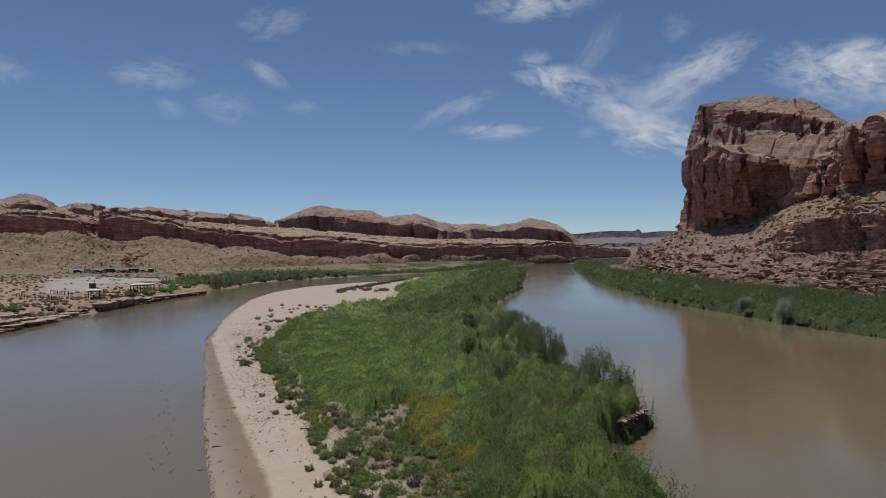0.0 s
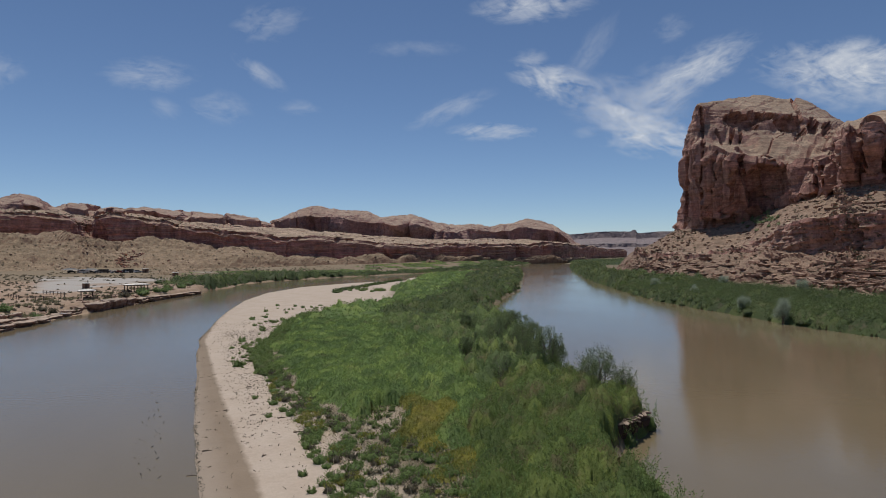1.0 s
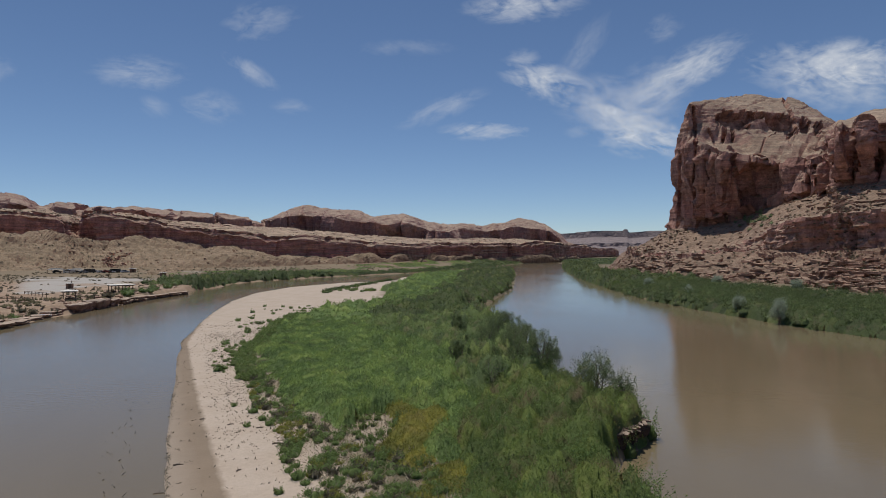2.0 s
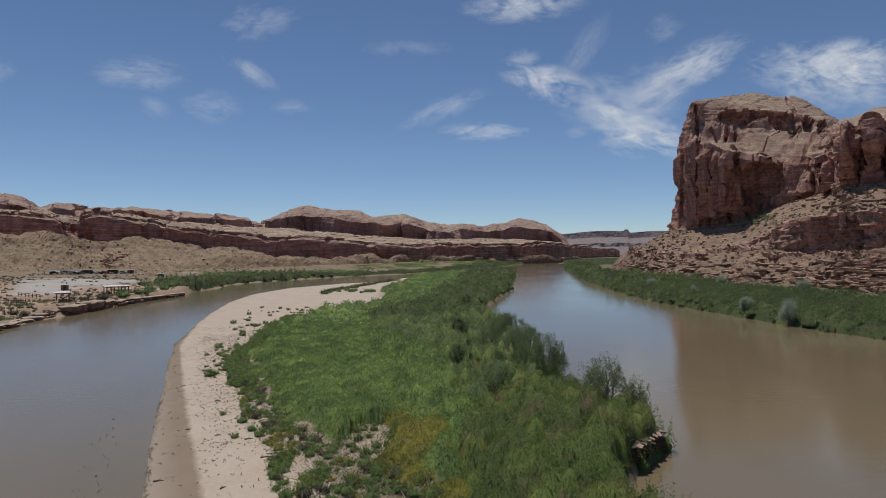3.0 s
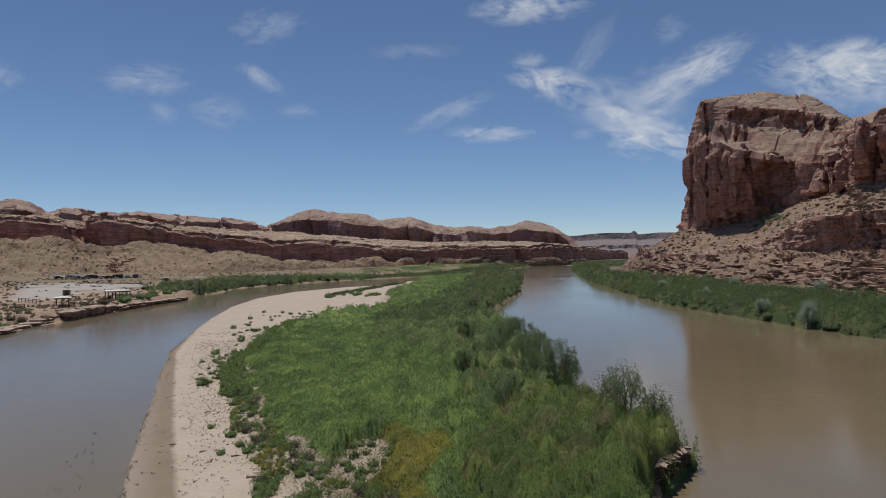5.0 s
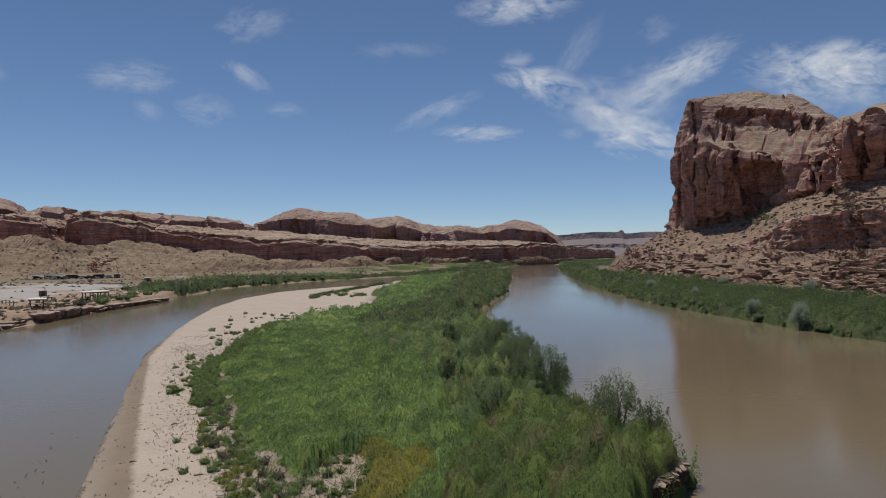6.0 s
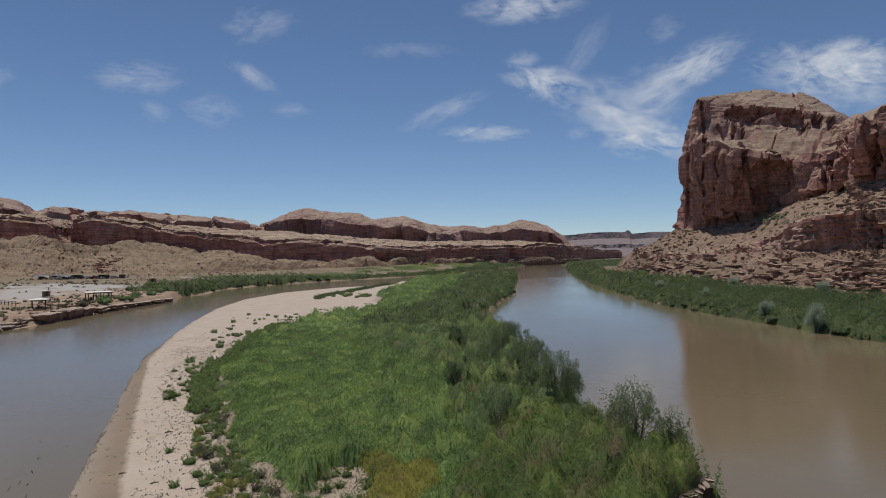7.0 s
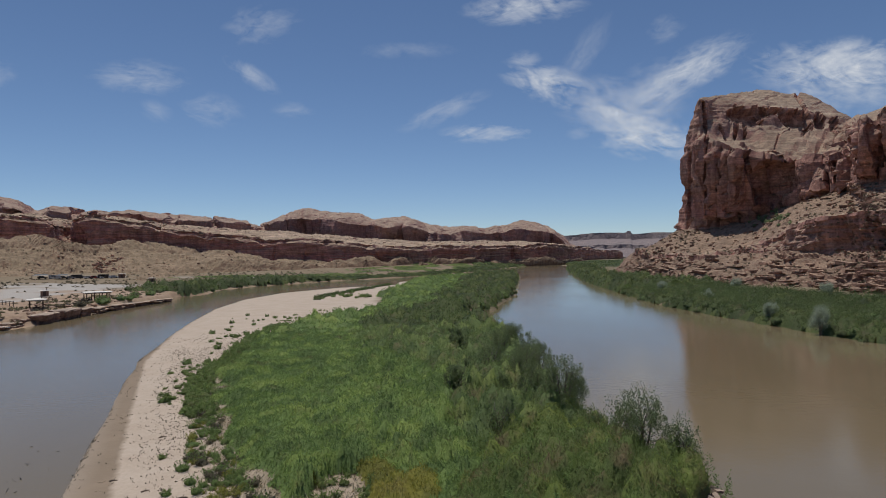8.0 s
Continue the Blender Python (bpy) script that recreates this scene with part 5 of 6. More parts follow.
fall = LOWER[np.hypot((b + .484) / .028, (r + .012) / .014) + 0.8 * rough3(b * 90, r * 120, 0 * b, 3) < 0.9]
spots = fall[rng.integers(0, len(fall), 230)]
rubble("rock_fall", spots, rng.uniform(0.3, 1.0, 230) ** 3 * 1.3, M_FALL, "red blocks of a rock fall strewn down the slope")
spots = np.concatenate([on_slope(LOWER, (2, 70), (60, 560), 450), on_slope(LOWER, (140, 200), (60, 700), 2000)])
n = len(spots)
thicket("slope_scrub", spots, rng.uniform(0.2, 0.75, n), rng.uniform(0.25, 0.75, n), 3, 4, 0.5, M_SCRUB, "desert scrub dotted over slopes and bench", 0.5, 3)
spots = scatter(-130, -86, 118, 262, 1.5, lambda x, y: 0.6 * smooth(left_bank(y) - x, 2, 4) * (1 - smooth(left_bank(y) - x, 10, 26)) * smooth(wave(x, y, 7, 3), -0.1, 0.25) * (1 - np.clip(1.5 * land(x, y)[3], 0, 1)))
n = len(spots)
thicket("bank_scrub", spots, rng.uniform(0.25, 0.9, n), rng.uniform(0.3, 0.8, n), 9, 10, 0.2, M_DRY, "dry tan and olive scrub along the rocky bank", 0.4)
spots = scatter(-240, -92, 120, 330, 3.6, lambda x, y: 0.5 * smooth(left_bank(y) - x, 2, 5) * (1 - np.clip(1.3 * land(x, y)[3], 0, 1)))
n = len(spots)
thicket("terrace_scrub", spots, rng.uniform(0.2, 0.6, n), rng.uniform(0.3, 0.75, n), 6, 8, 0.22, M_SCRUB, "low dry scrub on the river terrace", 0.5)
spots = scatter(-215, 10, 300, 520, 4.2, lambda x, y: 0.55 * smooth(left_bank(y) - x, 18, 26) * smooth(x - left_foot(y), -30, 0) * smooth(wave(x, y, 14, 2), -0.3, 0.1))
n = len(spots)
thicket("terrace_scrub", spots, rng.uniform(0.25, 0.8, n), rng.uniform(0.35, 1.0, n), 6, 7, 0.26, M_SCRUB, "low dry scrub on the flats below the cliff", 0.5)
# ---- banks, shelters, vehicles and other things on the left terrace ----


def box(bm, x0, x1, y0, y1, z0, z1, taper=0.0):
    """A block, drawn in a little at its top."""
    t = taper
    v = [bm.verts.new(c) for c in ((x0, y0, z0), (x1, y0, z0), (x1, y1, z0), (x0, y1, z0), (x0 + t, y0 + t, z1), (x1 - t, y0 + t, z1), (x1 - t, y1 - t, z1), (x0 + t, y1 - t, z1))]
    for f in ((3, 2, 1, 0), (4, 5, 6, 7), (0, 1, 5, 4), (1, 2, 6, 5), (2, 3, 7, 6), (3, 0, 4, 7)):
        bm.faces.new([v[i] for i in f])
    return bm


def blocky(*args):
    return box(bmesh.new(), *args)


def slab(length, depth, thick, jag=0.16, sides=22):
    """A flat bed of rock with a broken outline, thinner below than above."""
    bm = bmesh.new()
    a = np.arange(sides) / sides * 2 * np.pi
    r = 1 + rng.normal(size=sides) * jag * 0.5
    sx, sy = np.sign(np.cos(a)) * np.abs(np.cos(a)) ** 0.6, np.sign(np.sin(a)) * np.abs(np.sin(a)) ** 0.6
    rings = []
    for z, k in ((0, 0.86), (thick * 0.45, 0.93), (thick * 0.8, 1.0), (thick, 0.97)):
        w = k + rng.normal(size=sides) * 0.02
        rings.append([bm.verts.new((sx[i] * r[i] * w[i] * length / 2, sy[i] * r[i] * w[i] * depth / 2, z + rng.normal() * 0.04 * thick)) for i in range(sides)])
    for p, q in zip(rings, rings[1:]):
        for i in range(sides):
            bm.faces.new((p[i], p[(i + 1) % sides], q[(i + 1) % sides], q[i]))
    c = bm.verts.new((0, 0, thick * 1.05))
    for i in range(sides):
        bm.faces.new((rings[-1][i], rings[-1][(i + 1) % sides], c))
    bm.faces.new(rings[0][::-1])
    return bm


def ledge(x, y, length, depth, height, beds, turn, label, overhang=0.3):
    """An outcrop of stacked beds at the water's edge, along the bank."""
    root = thing("rock_ledge", pose(x, y, -0.35, 0, 0, turn), label, "rock ledge", "rock ledges along the bank")
    z = 0.0
    for k in range(beds):
        t = (height + 0.35) / beds * rng.uniform(0.85, 1.1)
        grow = 1 - overhang * (1 - (k + 1) / beds)
        s = part("slab", slab(length * rng.uniform(0.86, 1.0), depth * grow * rng.uniform(0.85, 1.05), t), M_LEDGE, root)
        s.location = (rng.normal() * 0.04 * length, -0.3 * (beds - k) * (0.4 if overhang > 0 else -0.5) + rng.normal() * 0.15, z)
        s.rotation_euler = (rng.normal() * 0.012, rng.normal() * 0.012, rng.normal() * 0.05)
        z += t * 0.97
    return root


DARK_LEDGE, THIN_LEDGE = "dark undercut red sandstone ledge with a flat pale top", "thin stacked red-brown sandstone slabs at the waterline"
for y, length, height, beds, deep in ((170, 11, 2.3, 2, 5.0), (179, 12, 2.4, 2, 5.5), (187, 7, 2.2, 2, 5.0)):
    ledge(left_bank(y) - 1.2, y, length, deep, height, beds, 92, DARK_LEDGE, 0.45)
for y, length, height, beds, deep in ((195, 8, 1.7, 3, 4.5), (204, 10, 1.6, 3, 5.0), (212, 9, 1.5, 3, 4.5), (220, 9, 1.3, 4, 5.0), (228, 8, 1.2, 4, 5.5), (236, 8, 1.1, 3, 5.0)):
    ledge(left_bank(y) - 1.0, y, length, deep, height, beds, 90 + rng.uniform(-8, 8), THIN_LEDGE, 0.25)
for k in range(13):
    y = 112 + 2.5 * k
    ledge(left_bank(y) - 0.3 - 2.7 * (k % 3), y + rng.uniform(-1, 1), rng.uniform(5, 8), rng.uniform(3, 4.4), 0.8 + 0.75 * (k % 3) + rng.uniform(0, 0.4), 3 + k % 2, 92 + rng.uniform(-12, 12), THIN_LEDGE, -0.25)


for y, length, height in ((145.5, 6, 0.9), (150, 7, 0.7), (155, 6, 0.8), (160, 6, 1.2), (164.5, 6, 1.6)):
    ledge(left_bank(y) - 2.2, y, length, 3.6, height, 2, 90 + rng.uniform(-10, 10), THIN_LEDGE, -0.2)


def boulder(x, y, size):
    bm = bmesh.new()
    bmesh.ops.create_icosphere(bm, subdivisions=2, radius=1.0)
    s = rng.uniform(0, 50)
    for v in bm.verts:
        n = noise.noise(v.co * 1.3 + Vector((s, s, s)))
        v.co = Vector((v.co.x * 1.2, v.co.y, v.co.z * 0.65)) * size * (1 + 0.45 * n)
    me = bpy.data.meshes.new("boulder")
    bm.to_mesh(me)
    bm.free()
    me.materials.append(M_STONE)
    ob = tagged(new("boulder", me), "weathered tan sandstone boulder on the terrace", "boulder", "boulders on the terrace")
    ob.matrix_world = spot(x, y, rng.uniform(0, 360), 1.0, 0.1)


for k in range(120):
    y = rng.uniform(118, 245)
    boulder(left_bank(y) - 2.5 - 16 * rng.uniform(0, 1) ** 1.5, y, rng.uniform(0.45, 1.0) ** 2.2)

# Two open picnic shelters
def shelter(m, length, width, height, posts, pitch, label):
    root = thing("picnic_shelter", m, label, "shelter", "picnic shelters")
    part("floor_slab", blocky(-length / 2, length / 2, -width / 2, width / 2, -0.3, 0.06), M_CONCRETE, root, "pale concrete floor slab")
    for i in range(posts):
        x = -length / 2 + 0.35 + i * (length - 0.7) / (posts - 1)
        for y in (-width / 2 + 0.3, width / 2 - 0.3):
            part("post", blocky(x - 0.12, x + 0.12, y - 0.12, y + 0.12, 0.06, height), M_DARKWOOD, root)
    for y in (-width / 2 + 0.3, width / 2 - 0.3):
        part("beam", blocky(-length / 2, length / 2, y - 0.1, y + 0.1, height, height + 0.24), M_DARKWOOD, root)
    bm = bmesh.new()
    e, z = 0.4, height + 0.24
    low = [bm.verts.new(c) for c in ((-length / 2 - e, -width / 2 - e, z), (length / 2 + e, -width / 2 - e, z), (length / 2 + e, width / 2 + e, z), (-length / 2 - e, width / 2 + e, z))]
    up = [bm.verts.new(v.co + Vector((0, 0, 0.16))) for v in low]
    ridge = [bm.verts.new((-length / 2 + width * 0.5, 0, z + pitch)), bm.verts.new((length / 2 - width * 0.5, 0, z + pitch))]
    for i in range(4):
        bm.faces.new((low[i], low[(i + 1) % 4], up[(i + 1) % 4], up[i]))
    bm.faces.new((up[0], up[1], ridge[1], ridge[0]))
    bm.faces.new((up[2], up[3], ridge[0], ridge[1]))
    bm.faces.new((up[1], up[2], ridge[1]))
    bm.faces.new((up[3], up[0], ridge[0]))
    bm.faces.new(low[::-1])
    part("roof", bm, M_ROOF, root, "pale weathered metal roof")
    return root


def picnic_table(m):
    root = thing("picnic_table", m, "dark wooden picnic table under a shelter roof", "table", "picnic tables")
    part("tabletop", blocky(-0.95, 0.95, -0.38, 0.38, 0.72, 0.77), M_DARKWOOD, root)
    for y in (-0.72, 0.72):
        part("bench", blocky(-0.95, 0.95, y - 0.14, y + 0.14, 0.42, 0.47), M_DARKWOOD, root)
    for x in (-0.7, 0.7):
        part("leg", blocky(x - 0.05, x + 0.05, -0.8, 0.8, 0.0, 0.42), M_DARKWOOD, root)
        part("leg", blocky(x - 0.05, x + 0.05, -0.2, 0.2, 0.0, 0.72), M_DARKWOOD, root)
    return root


SX, SY = -100.5, 211.5
sz = ground_at(SX, SY)
shelter(pose(SX, SY, sz, 0, 0, 38), 6.9, 5.0, 2.3, 4, 0.45, "open picnic shelter with a low pale hipped roof on dark posts")
for k in (-2.1, 0.2, 2.3):
    picnic_table(pose(SX, SY, sz + 0.06, 0, 0, 38) @ pose(k, 0, 0, 0, 0, 90))
TX, TY = -101.2, 183.5
tz = ground_at(TX, TY)
shelter(pose(TX, TY, tz, 0, 0, 30), 3.6, 3.2, 2.1, 2, 0.5, "small open picnic shelter with a pale roof on dark posts")
picnic_table(pose(TX, TY, tz + 0.06, 0, 0, 120))


def hut(x, y, size, height, label):
    root = thing("hut", pose(x, y, ground_at(x, y) - 0.05, 0, 0, 30), label, "hut", "huts")
    w = size / 2
    part("wall", blocky(-w, w, -w * 0.8, w * 0.8, 0, height), M_HUT, root)
    part("roof", blocky(-w - 0.3, w + 0.3, -w * 0.8 - 0.3, w * 0.8 + 0.3, height, height + 0.22, 0.12), M_ROOF, root, "pale flat roof")
    part("door", blocky(-0.45, 0.45, -w * 0.8 - 0.05, -w * 0.8, 0.05, 2.0), M_DARKWOOD, root, "dark door")
    part("vent_pipe", blocky(w * 0.5 - 0.1, w * 0.5 + 0.1, 0.2, 0.4, height + 0.22, height + 1.0), M_DARKWOOD, root)


hut(-126.5, 228.5, 2.3, 1.8, "small brown toilet hut with a pale roof on gravel")
hut(-174.5, 378, 3.2, 2.3, "small dark brown shed at the foot of the slope")
hut(-146, 352, 2.8, 1.9, "small dark brown shed at the foot of the slope")


def car(x, y, turn, paint_material, label, length=4.6, height=1.6, boxy=0.0):
    """A parked vehicle in profile: bonnet, cabin and tail."""
    root = thing("parked_car", pose(x, y, ground_at(x, y), 0, 0, turn), label, "car", "parked vehicles")
    l, h, w = length / 2, height, 0.9

    def prism(points, half):
        bm = bmesh.new()
        a, b = [bm.verts.new((px, -half, pz)) for px, pz in points], [bm.verts.new((px, half, pz)) for px, pz in points]
        n = len(points)
        for i in range(n):
            bm.faces.new((a[i], a[(i + 1) % n], b[(i + 1) % n], b[i]))
        bm.faces.new(a[::-1])
        bm.faces.new(b)
        return bm

    part("body", prism([(-l, 0.35), (l, 0.35), (l, h * 0.5), (l * 0.55, h * 0.58), (-l * 0.98, h * 0.6)], w), paint_material, root)
    part("cabin", prism([(l * (0.5 + 0.4 * boxy), h * 0.58), (l * (0.18 + 0.65 * boxy), h), (-l * (0.62 + 0.34 * boxy), h), (-l * (0.9 + 0.08 * boxy), h * 0.6)], w * 0.86), paint_material, root)
    for s in (-1, 1):
        part("side_window", blocky(-l * 0.66, l * 0.2, min(s * w * 0.86, s * (w * 0.86 + 0.02)), max(s * w * 0.86, s * (w * 0.86 + 0.02)), h * 0.66, h * 0.92), M_GLASS, root, "dark side window")
        for fx in (-0.62, 0.62):
            bm = bmesh.new()
            bmesh.ops.create_cone(bm, cap_ends=True, segments=12, radius1=0.34, radius2=0.34, depth=0.22, matrix=pose(l * fx, s * (w - 0.08), 0.34, 90, 0, 0))
            part("wheel", bm, M_TYRE, root)
    return root


LINE = (("dark", 0, 0), ("white", 0.16, 1), ("dark", 0.27, 0), ("grey", 0.36, 0), ("dark", 0.44, 1), ("white", 0.53, 0), ("dark", 0.60, 0), ("red", 0.67, 0), ("white", 0.74, 0), ("dark", 0.80, 1), ("white", 0.87, 0), ("grey", 0.94, 0))
for colour, t, boxy in LINE:
    car(-206 + 30 * t, 357 + 20 * t, 28 + rng.uniform(-12, 12), {"dark": M_CAR_DARK, "white": M_CAR_WHITE, "grey": M_CAR_GREY, "red": M_CAR_RED}[colour],
        f"{colour} {'van' if boxy else 'car'} parked on dusty ground below the cliff", 6.0 if boxy else 4.7, 2.3 if boxy else 1.6, float(boxy))
car(-150, 186, 20, M_CAR_DARK, "dark car parked at the edge of the gravel yard")


def sunshade(x, y, w, d, turn, label):
    root = thing("shade_canopy", pose(x, y, ground_at(x, y), 0, 0, turn), label, "canopy", "shade canopies")
    for px in (-w / 2 + 0.1, w / 2 - 0.1):
        for py in (-d / 2 + 0.1, d / 2 - 0.1):
            part("pole", blocky(px - 0.06, px + 0.06, py - 0.06, py + 0.06, 0, 2.2), M_DARKWOOD, root)
    bm = bmesh.new()
    low = [bm.verts.new(c) for c in ((-w / 2, -d / 2, 2.2), (w / 2, -d / 2, 2.2), (w / 2, d / 2, 2.2), (-w / 2, d / 2, 2.2))]
    top = [bm.verts.new((v.co.x * 0.5, v.co.y * 0.3, 2.9)) for v in low]
    for i in range(4):
        bm.faces.new((low[i], low[(i + 1) % 4], top[(i + 1) % 4], top[i]))
    bm.faces.new(top)
    bm.faces.new(low[::-1])
    part("roof", bm, M_CAR_DARK, root, "dark cloth roof")


sunshade(-205, 354, 8, 4, 28, "low dark shade canopy beside parked cars")
sunshade(-196, 358, 7, 4, 28, "low dark shade canopy beside parked cars")


def fence(x0, y0, x1, y1, label):
    """Split rails on posts."""
    d = math.hypot(x1 - x0, y1 - y0)
    n = max(2, round(d / 2.6))
    root = thing("rail_fence", pose(x0, y0, ground_at(x0, y0), 0, 0, math.degrees(math.atan2(y1 - y0, x1 - x0))), label, "fence", "rail fences")
    for i in range(n + 1):
        x = i * d / n
        part("post", blocky(x - 0.08, x + 0.08, -0.08, 0.08, -0.6, 1.1), M_BARK, root)
    for i in range(n):
        for z in (0.5, 0.92):
            part("rail", blocky(i * d / n - 0.1, (i + 1) * d / n + 0.1, -0.05, 0.05, z, z + 0.12), M_BARK, root)


RAIL = "weathered brown split-rail fence beside the gravel yard"
for run in ((-126, 187, -118, 179.5), (-118, 179.5, -107.5, 177.5), (-124, 200, -112, 191), (-98.5, 177, -95.5, 186), (-95.5, 186, -96.5, 199), (-118, 213, -110, 207)):
    fence(*run, RAIL)


def log(x, y, length, radius, turn, material, label):
    bm = stem_mesh([[((-length / 2, 0, radius * 0.7), radius), ((-length * 0.1, radius * 1.5, radius * 0.8), radius * 0.9), ((length / 2, 0, radius * 0.9), radius * 0.4)],
                    [((0, radius, radius), radius * 0.4), ((length * 0.15, radius * 4, radius * 3), radius * 0.15)]], 7)
    me = bpy.data.meshes.new("driftwood_log")
    bm.to_mesh(me)
    bm.free()
    me.materials.append(material)
    ob = tagged(new("driftwood_log", me), label, "log", "driftwood")
    ob.matrix_world = spot(x, y, turn, 1.0, 0.02)


for x, y, length, turn in ((-11.6, 53.2, 0.9, 5), (-14.2, 57.8, 0.6, 20), (-15.4, 53.3, 0.35, 80), (-17.2, 59.5, 0.5, 40), (-18, 50.2, 0.7, 8), (-17.2, 45, 0.6, 10), (-20.5, 62, 0.5, 15), (-21.2, 71.5, 0.6, 30), (-17.5, 70, 0.8, 4),
                           (-22, 80, 0.9, 15), (-24.5, 88, 1.1, 5), (-13.0, 48, 0.4, 60)):
    log(x, y, length, 0.05 + 0.02 * length, turn, M_BARK, "dark driftwood stick lying on the sand")
for x, y, length, turn in ((17.6, 54.6, 1.6, 25), (11.4, 46.4, 1.3, 40), (12.4, 43.6, 1.6, 5), (13.2, 42.8, 1.2, 70)):
    log(x, y, length, 0.09, turn, M_TWIG, "bleached grey driftwood on the cut bank")

board = thing("plank", pose(-90.4, 154.6, 0.75, 0, 8, 35), "white board lying on the muddy landing", "plank")
part("board", blocky(-1.3, 1.3, -0.35, 0.35, 0, 0.1), M_CAR_WHITE, board)

# The cut bank where the river undermines the bar: clods of dark earth with a pale crust.
bank_root = thing("cut_bank", Matrix(), "undercut dark earth bank with roots and a pale dry crust", "river bank")
for k in range(11):
    t = k / 10
    x, y = 14.2 + 3.0 * t + rng.normal() * 0.12, 51.1 + 3.8 * t + rng.normal() * 0.1
    for low, high, out in ((-0.25, 0.75, -0.25), (0.6, 1.35, 0.0), (1.25, 1.75, 0.12)):
        clod = part("clod", slab(rng.uniform(0.9, 1.6), rng.uniform(0.7, 1.1), high - low, 0.5, 12), M_EARTH, bank_root)
        clod.location, clod.rotation_euler = (x - 0.35 + out * 0.7, y - out * 0.6, low), (rng.normal() * 0.12, rng.normal() * 0.12, radians(52) + rng.normal() * 0.35)
    if k in (1, 2, 4, 5, 7, 8, 10):
        crust = part("crust", slab(rng.uniform(0.3, 0.7), 0.35, 0.14, 0.5, 12), M_LEDGE, bank_root, "pale dry crust")
        crust.location, crust.rotation_euler = (x + 0.05, y - 0.3, 1.66), (0.2 * rng.normal(), 0.2 * rng.normal(), radians(52) + rng.normal() * 0.4)

# bushes along the left bank
bank_bush = bush("bank_bush", 1.7, 1.4, 0.26, M_TAMARISK, "rounded olive-green bush on the rocky river bank", "bushes on the left bank", 20, 26)
pale_bush = bush("bank_bush", 1.5, 1.1, 0.26, M_SCRUB, "dry grey-green bush on the rocky river bank", "bushes on the left bank", 16, 24)
for n, (x, y, s, pale) in enumerate(((-99.6, 146.9, 1.2, 0), (-97.1, 156.8, 1.0, 1), (-94.6, 156.7, 1.0, 1), (-92.5, 146.6, 0.8, 0), (-91.6, 160.4, 1.0, 1), (-95, 191, 0.9, 1), (-93.3, 190.7, 1.0, 1), (-93.6, 202, 1.5, 0), (-95.5, 205, 1.2, 0),
                                     (-94.7, 214, 1.1, 0), (-93.5, 217, 1.0, 0), (-105, 245, 1.0, 0), (-172, 344, 1.0, 1), (-95, 223, 1.1, 0), (-96, 228, 0.9, 1), (-103, 138, 0.9, 1), (-106, 150, 0.8, 1), (-98, 134, 0.8, 1), (-97, 240, 1.3, 0),
                                     (-99, 252, 1.4, 0), (-101, 260, 1.3, 0))):
    src = pale_bush if pale else bank_bush
    m = spot(x, y, rng.uniform(0, 360), s)
    if n < 2:
        src.matrix_world = m
    else:
        placed(src, m)

# ---- thin cirrus streaks, far off ----


def cloud_material():
    m = bpy.data.materials.new("cirrus")
    m.use_nodes = True
    t = m.node_tree
    t.nodes.clear()
    new_node = t.nodes.new
    uv, sep = new_node("ShaderNodeAttribute"), new_node("ShaderNodeSeparateXYZ")
    uv.attribute_name = "span"
    t.links.new(uv.outputs["Vector"], sep.inputs[0])
    size = new_node("ShaderNodeAttribute")
    size.attribute_name = "wisp"
    stretch = new_node("ShaderNodeMapping")
    stretch.inputs["Scale"].default_value = (1.0, 1.0, 1.0)
    t.links.new(size.outputs["Vector"], stretch.inputs["Vector"])
    noise_a, noise_b = new_node("ShaderNodeTexNoise"), new_node("ShaderNodeTexNoise")
    for nn, s, d in ((noise_a, 0.8, 4.0), (noise_b, 2.2, 3.0)):
        nn.inputs["Scale"].default_value, nn.inputs["Detail"].default_value = s, d
        nn.inputs["Roughness"].default_value, nn.inputs["Distortion"].default_value = 0.5, 1.6
        t.links.new(stretch.outputs[0], nn.inputs["Vector"])

    def maths(what, a, b=0.0, clamp=False):
        q = new_node("ShaderNodeMath")
        q.operation, q.use_clamp = what, clamp
        for socket, v in zip(q.inputs, (a, b)):
            if isinstance(v, (int, float)):
                socket.default_value = v
            else:
                t.links.new(v, socket)
        return q.outputs[0]

    u = sep.outputs["X"]
    v = sep.outputs["Y"]
    r2 = maths("ADD", maths("MULTIPLY", u, u), maths("MULTIPLY", v, v))
    core = maths("SUBTRACT", 1.0, r2, True)
    body = maths("ADD", maths("MULTIPLY", noise_a.outputs["Fac"], 1.0), maths("MULTIPLY", noise_b.outputs["Fac"], 0.4))
    thick = maths("MULTIPLY", maths("SUBTRACT", maths("ADD", body, maths("MULTIPLY", core, 0.30)), 0.74), 2.0, True)
    dens = new_node("ShaderNodeAttribute")
    dens.attribute_name = "veil"
    alpha = maths("MULTIPLY", maths("MULTIPLY", thick, maths("POWER", core, 1.1)), dens.outputs["Fac"], True)
    glow, clear, both, out = new_node("ShaderNodeEmission"), new_node("ShaderNodeBsdfTransparent"), new_node("ShaderNodeMixShader"), new_node("ShaderNodeOutputMaterial")
    glow.inputs["Color"].default_value, glow.inputs["Strength"].default_value = (0.93, 0.96, 1.0, 1), 0.66
    t.links.new(alpha, both.inputs[0])
    t.links.new(clear.outputs[0], both.inputs[1])
    t.links.new(glow.outputs[0], both.inputs[2])
    t.links.new(both.outputs[0], out.inputs["Surface"])
    return m


M_CLOUD = cloud_material()


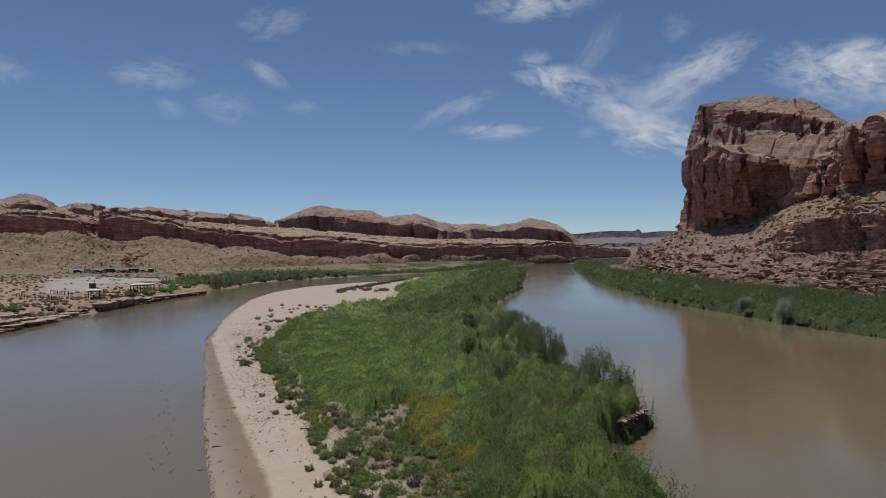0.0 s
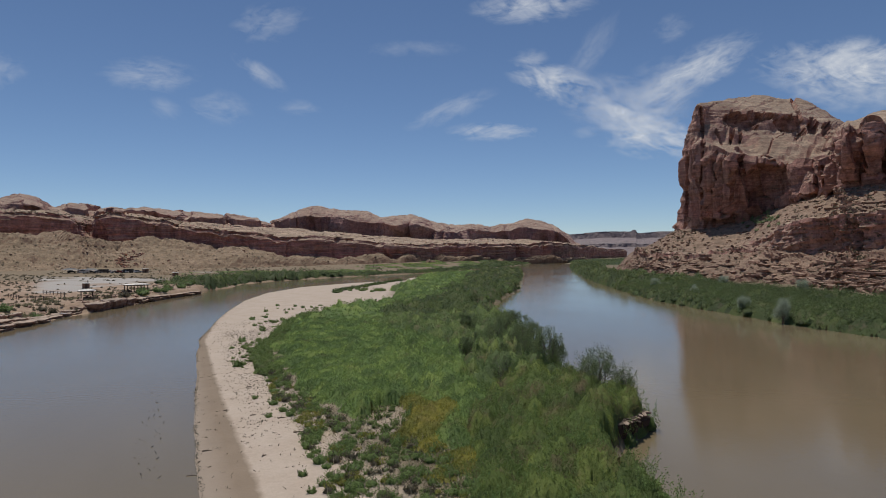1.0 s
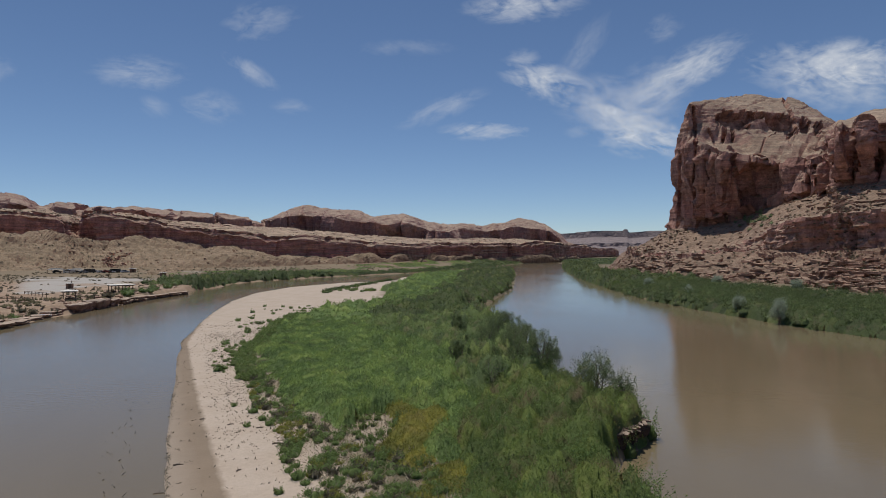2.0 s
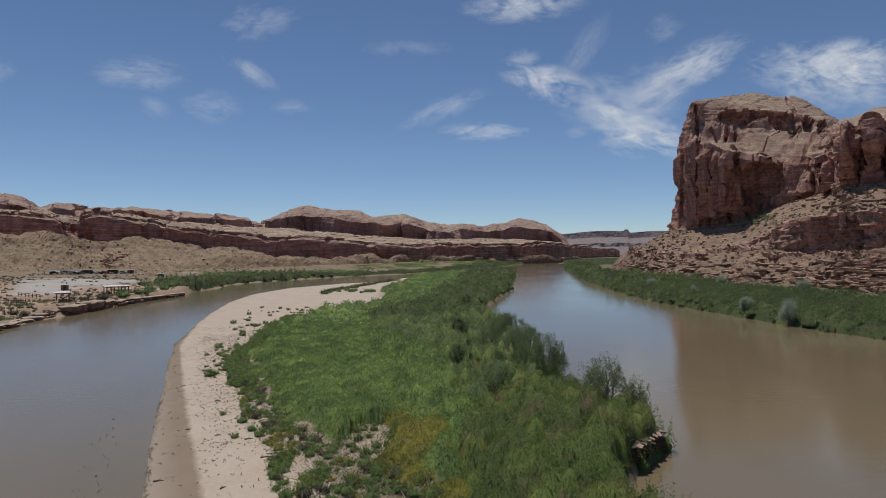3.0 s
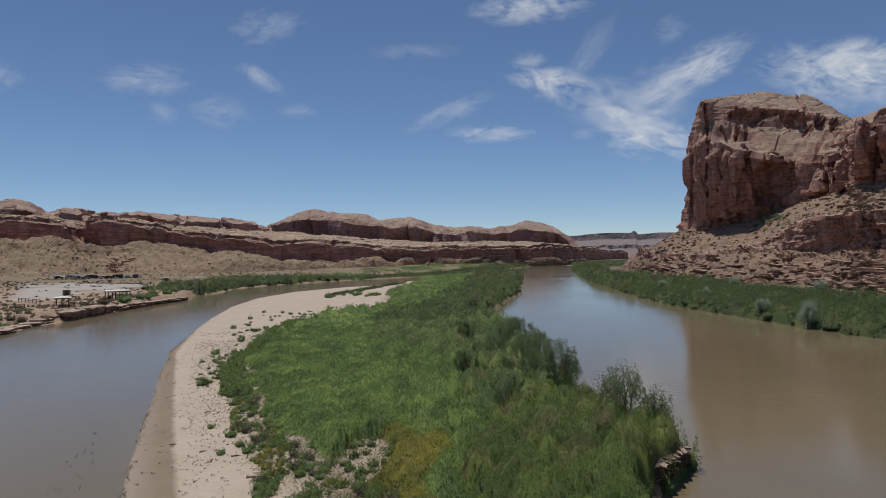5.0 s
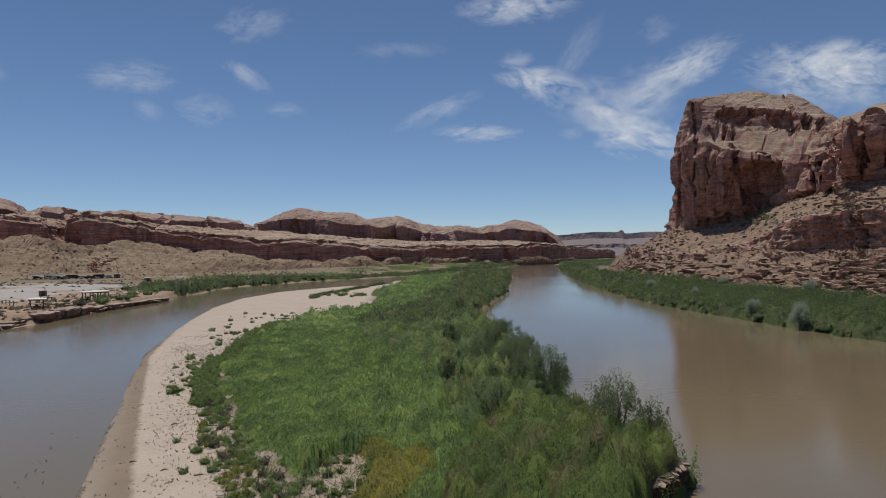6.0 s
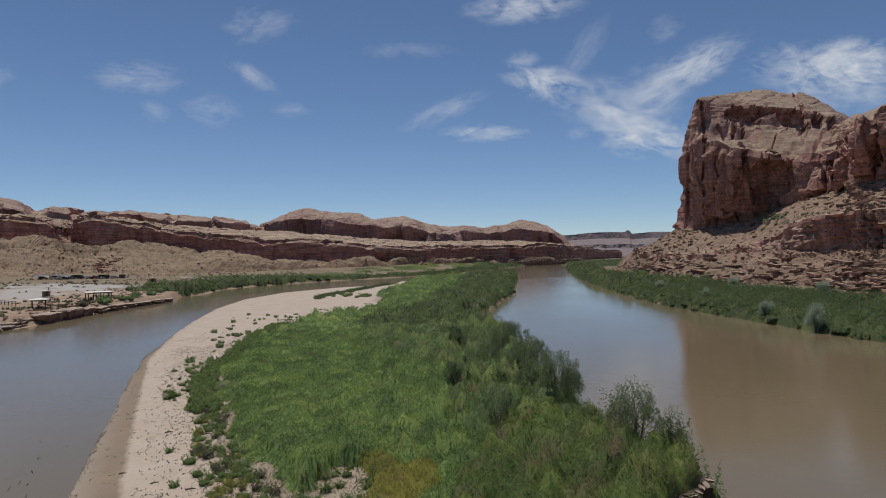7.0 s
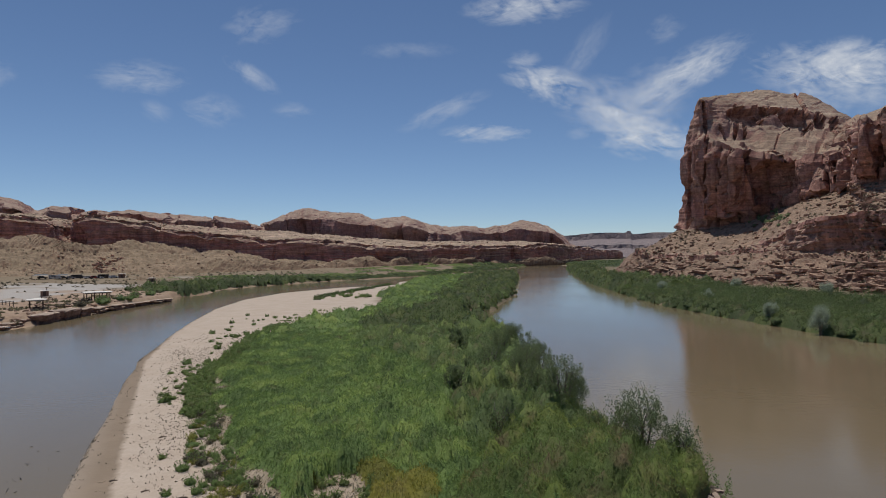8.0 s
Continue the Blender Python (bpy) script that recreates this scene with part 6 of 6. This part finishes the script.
def cirrus(bearing, rise, wide, high, tilt, density, seed):
    """A soft streak on the far sky: bearing and rise of its middle, half sizes in the same measure, tilt in degrees."""
    k, far = 17, 4300.0
    a, b = np.meshgrid(np.linspace(-1, 1, k), np.linspace(-1, 1, k))
    c, s = math.cos(radians(tilt)), math.sin(radians(tilt))
    wide, high = wide * 1.45, high * 1.7         # the veil thins out towards its rim
    h, v = a * wide * c - b * high * s + bearing, a * wide * s + b * high * c + rise
    d = np.stack([h, np.ones_like(h), v], -1)
    pts = d / np.linalg.norm(d, axis=-1, keepdims=True) * far + (0, 0, EYE)
    me = raw_mesh("cirrus_cloud", pts.reshape(-1, 3), grid_faces(k, k), M_CLOUD, True)
    span = np.stack([a.ravel(), b.ravel(), 0 * a.ravel()], 1)
    me.attributes.new("span", "FLOAT_VECTOR", "POINT").data.foreach_set("vector", span.astype(np.float32).ravel())
    wisp = np.stack([a.ravel() * wide * 15 + seed, b.ravel() * high * 34 + 3 * seed, 0 * a.ravel()], 1)
    me.attributes.new("wisp", "FLOAT_VECTOR", "POINT").data.foreach_set("vector", wisp.astype(np.float32).ravel())
    paint(me, "veil", np.full(k * k, density * (1.0 if density > 0.7 else 0.72)))
    return tagged(new("cirrus_cloud", me), "thin white wispy cirrus streak in a blue sky", "cloud", "cirrus clouds", "stuff")


for row in ((-.459, .281, .062, .020, -4, .62, 1), (-.282, .284, .040, .011, -33, .6, 2), (-.347, .229, .042, .020, -10, .4, 3), (-.267, .363, .050, .022, 8, .5, 4), (-.218, .228, .028, .010, -4, .35, 5), (-.432, .228, .022, .012, -20, .3, 6),
            (.019, .225, .060, .013, 21, .55, 7), (.095, .190, .066, .011, 1, .75, 8), (-.04, .321, .062, .010, 0, .3, 9), (.148, .390, .078, .020, 4, .8, 10), (.148, .306, .022, .010, 0, .6, 11), (.193, .263, .068, .022, -19, 1.0, 12)):
    cirrus(*row)
for row in ((.282, .234, .075, .034, -12, .6, 13), (.412, .288, .085, .024, 28, .85, 14), (.355, .252, .050, .034, 20, .7, 15), (.336, .186, .085, .028, -11, 1.0, 16), (.305, .212, .060, .026, -14, .75, 17), (.245, .320, .055, .016, 55, .3, 18),
            (.371, .353, .028, .016, 20, .4, 19), (.640, .281, .110, .034, -3, 1.0, 20), (.665, .306, .090, .022, 2, .95, 21), (.66, .242, .080, .020, -4, .5, 22), (-.69, .290, .034, .022, -10, .45, 23), (.233, .187, .018, .007, 0, .4, 24), (.50, .20, .05, .02, -8, .35, 25)):
    cirrus(*row)
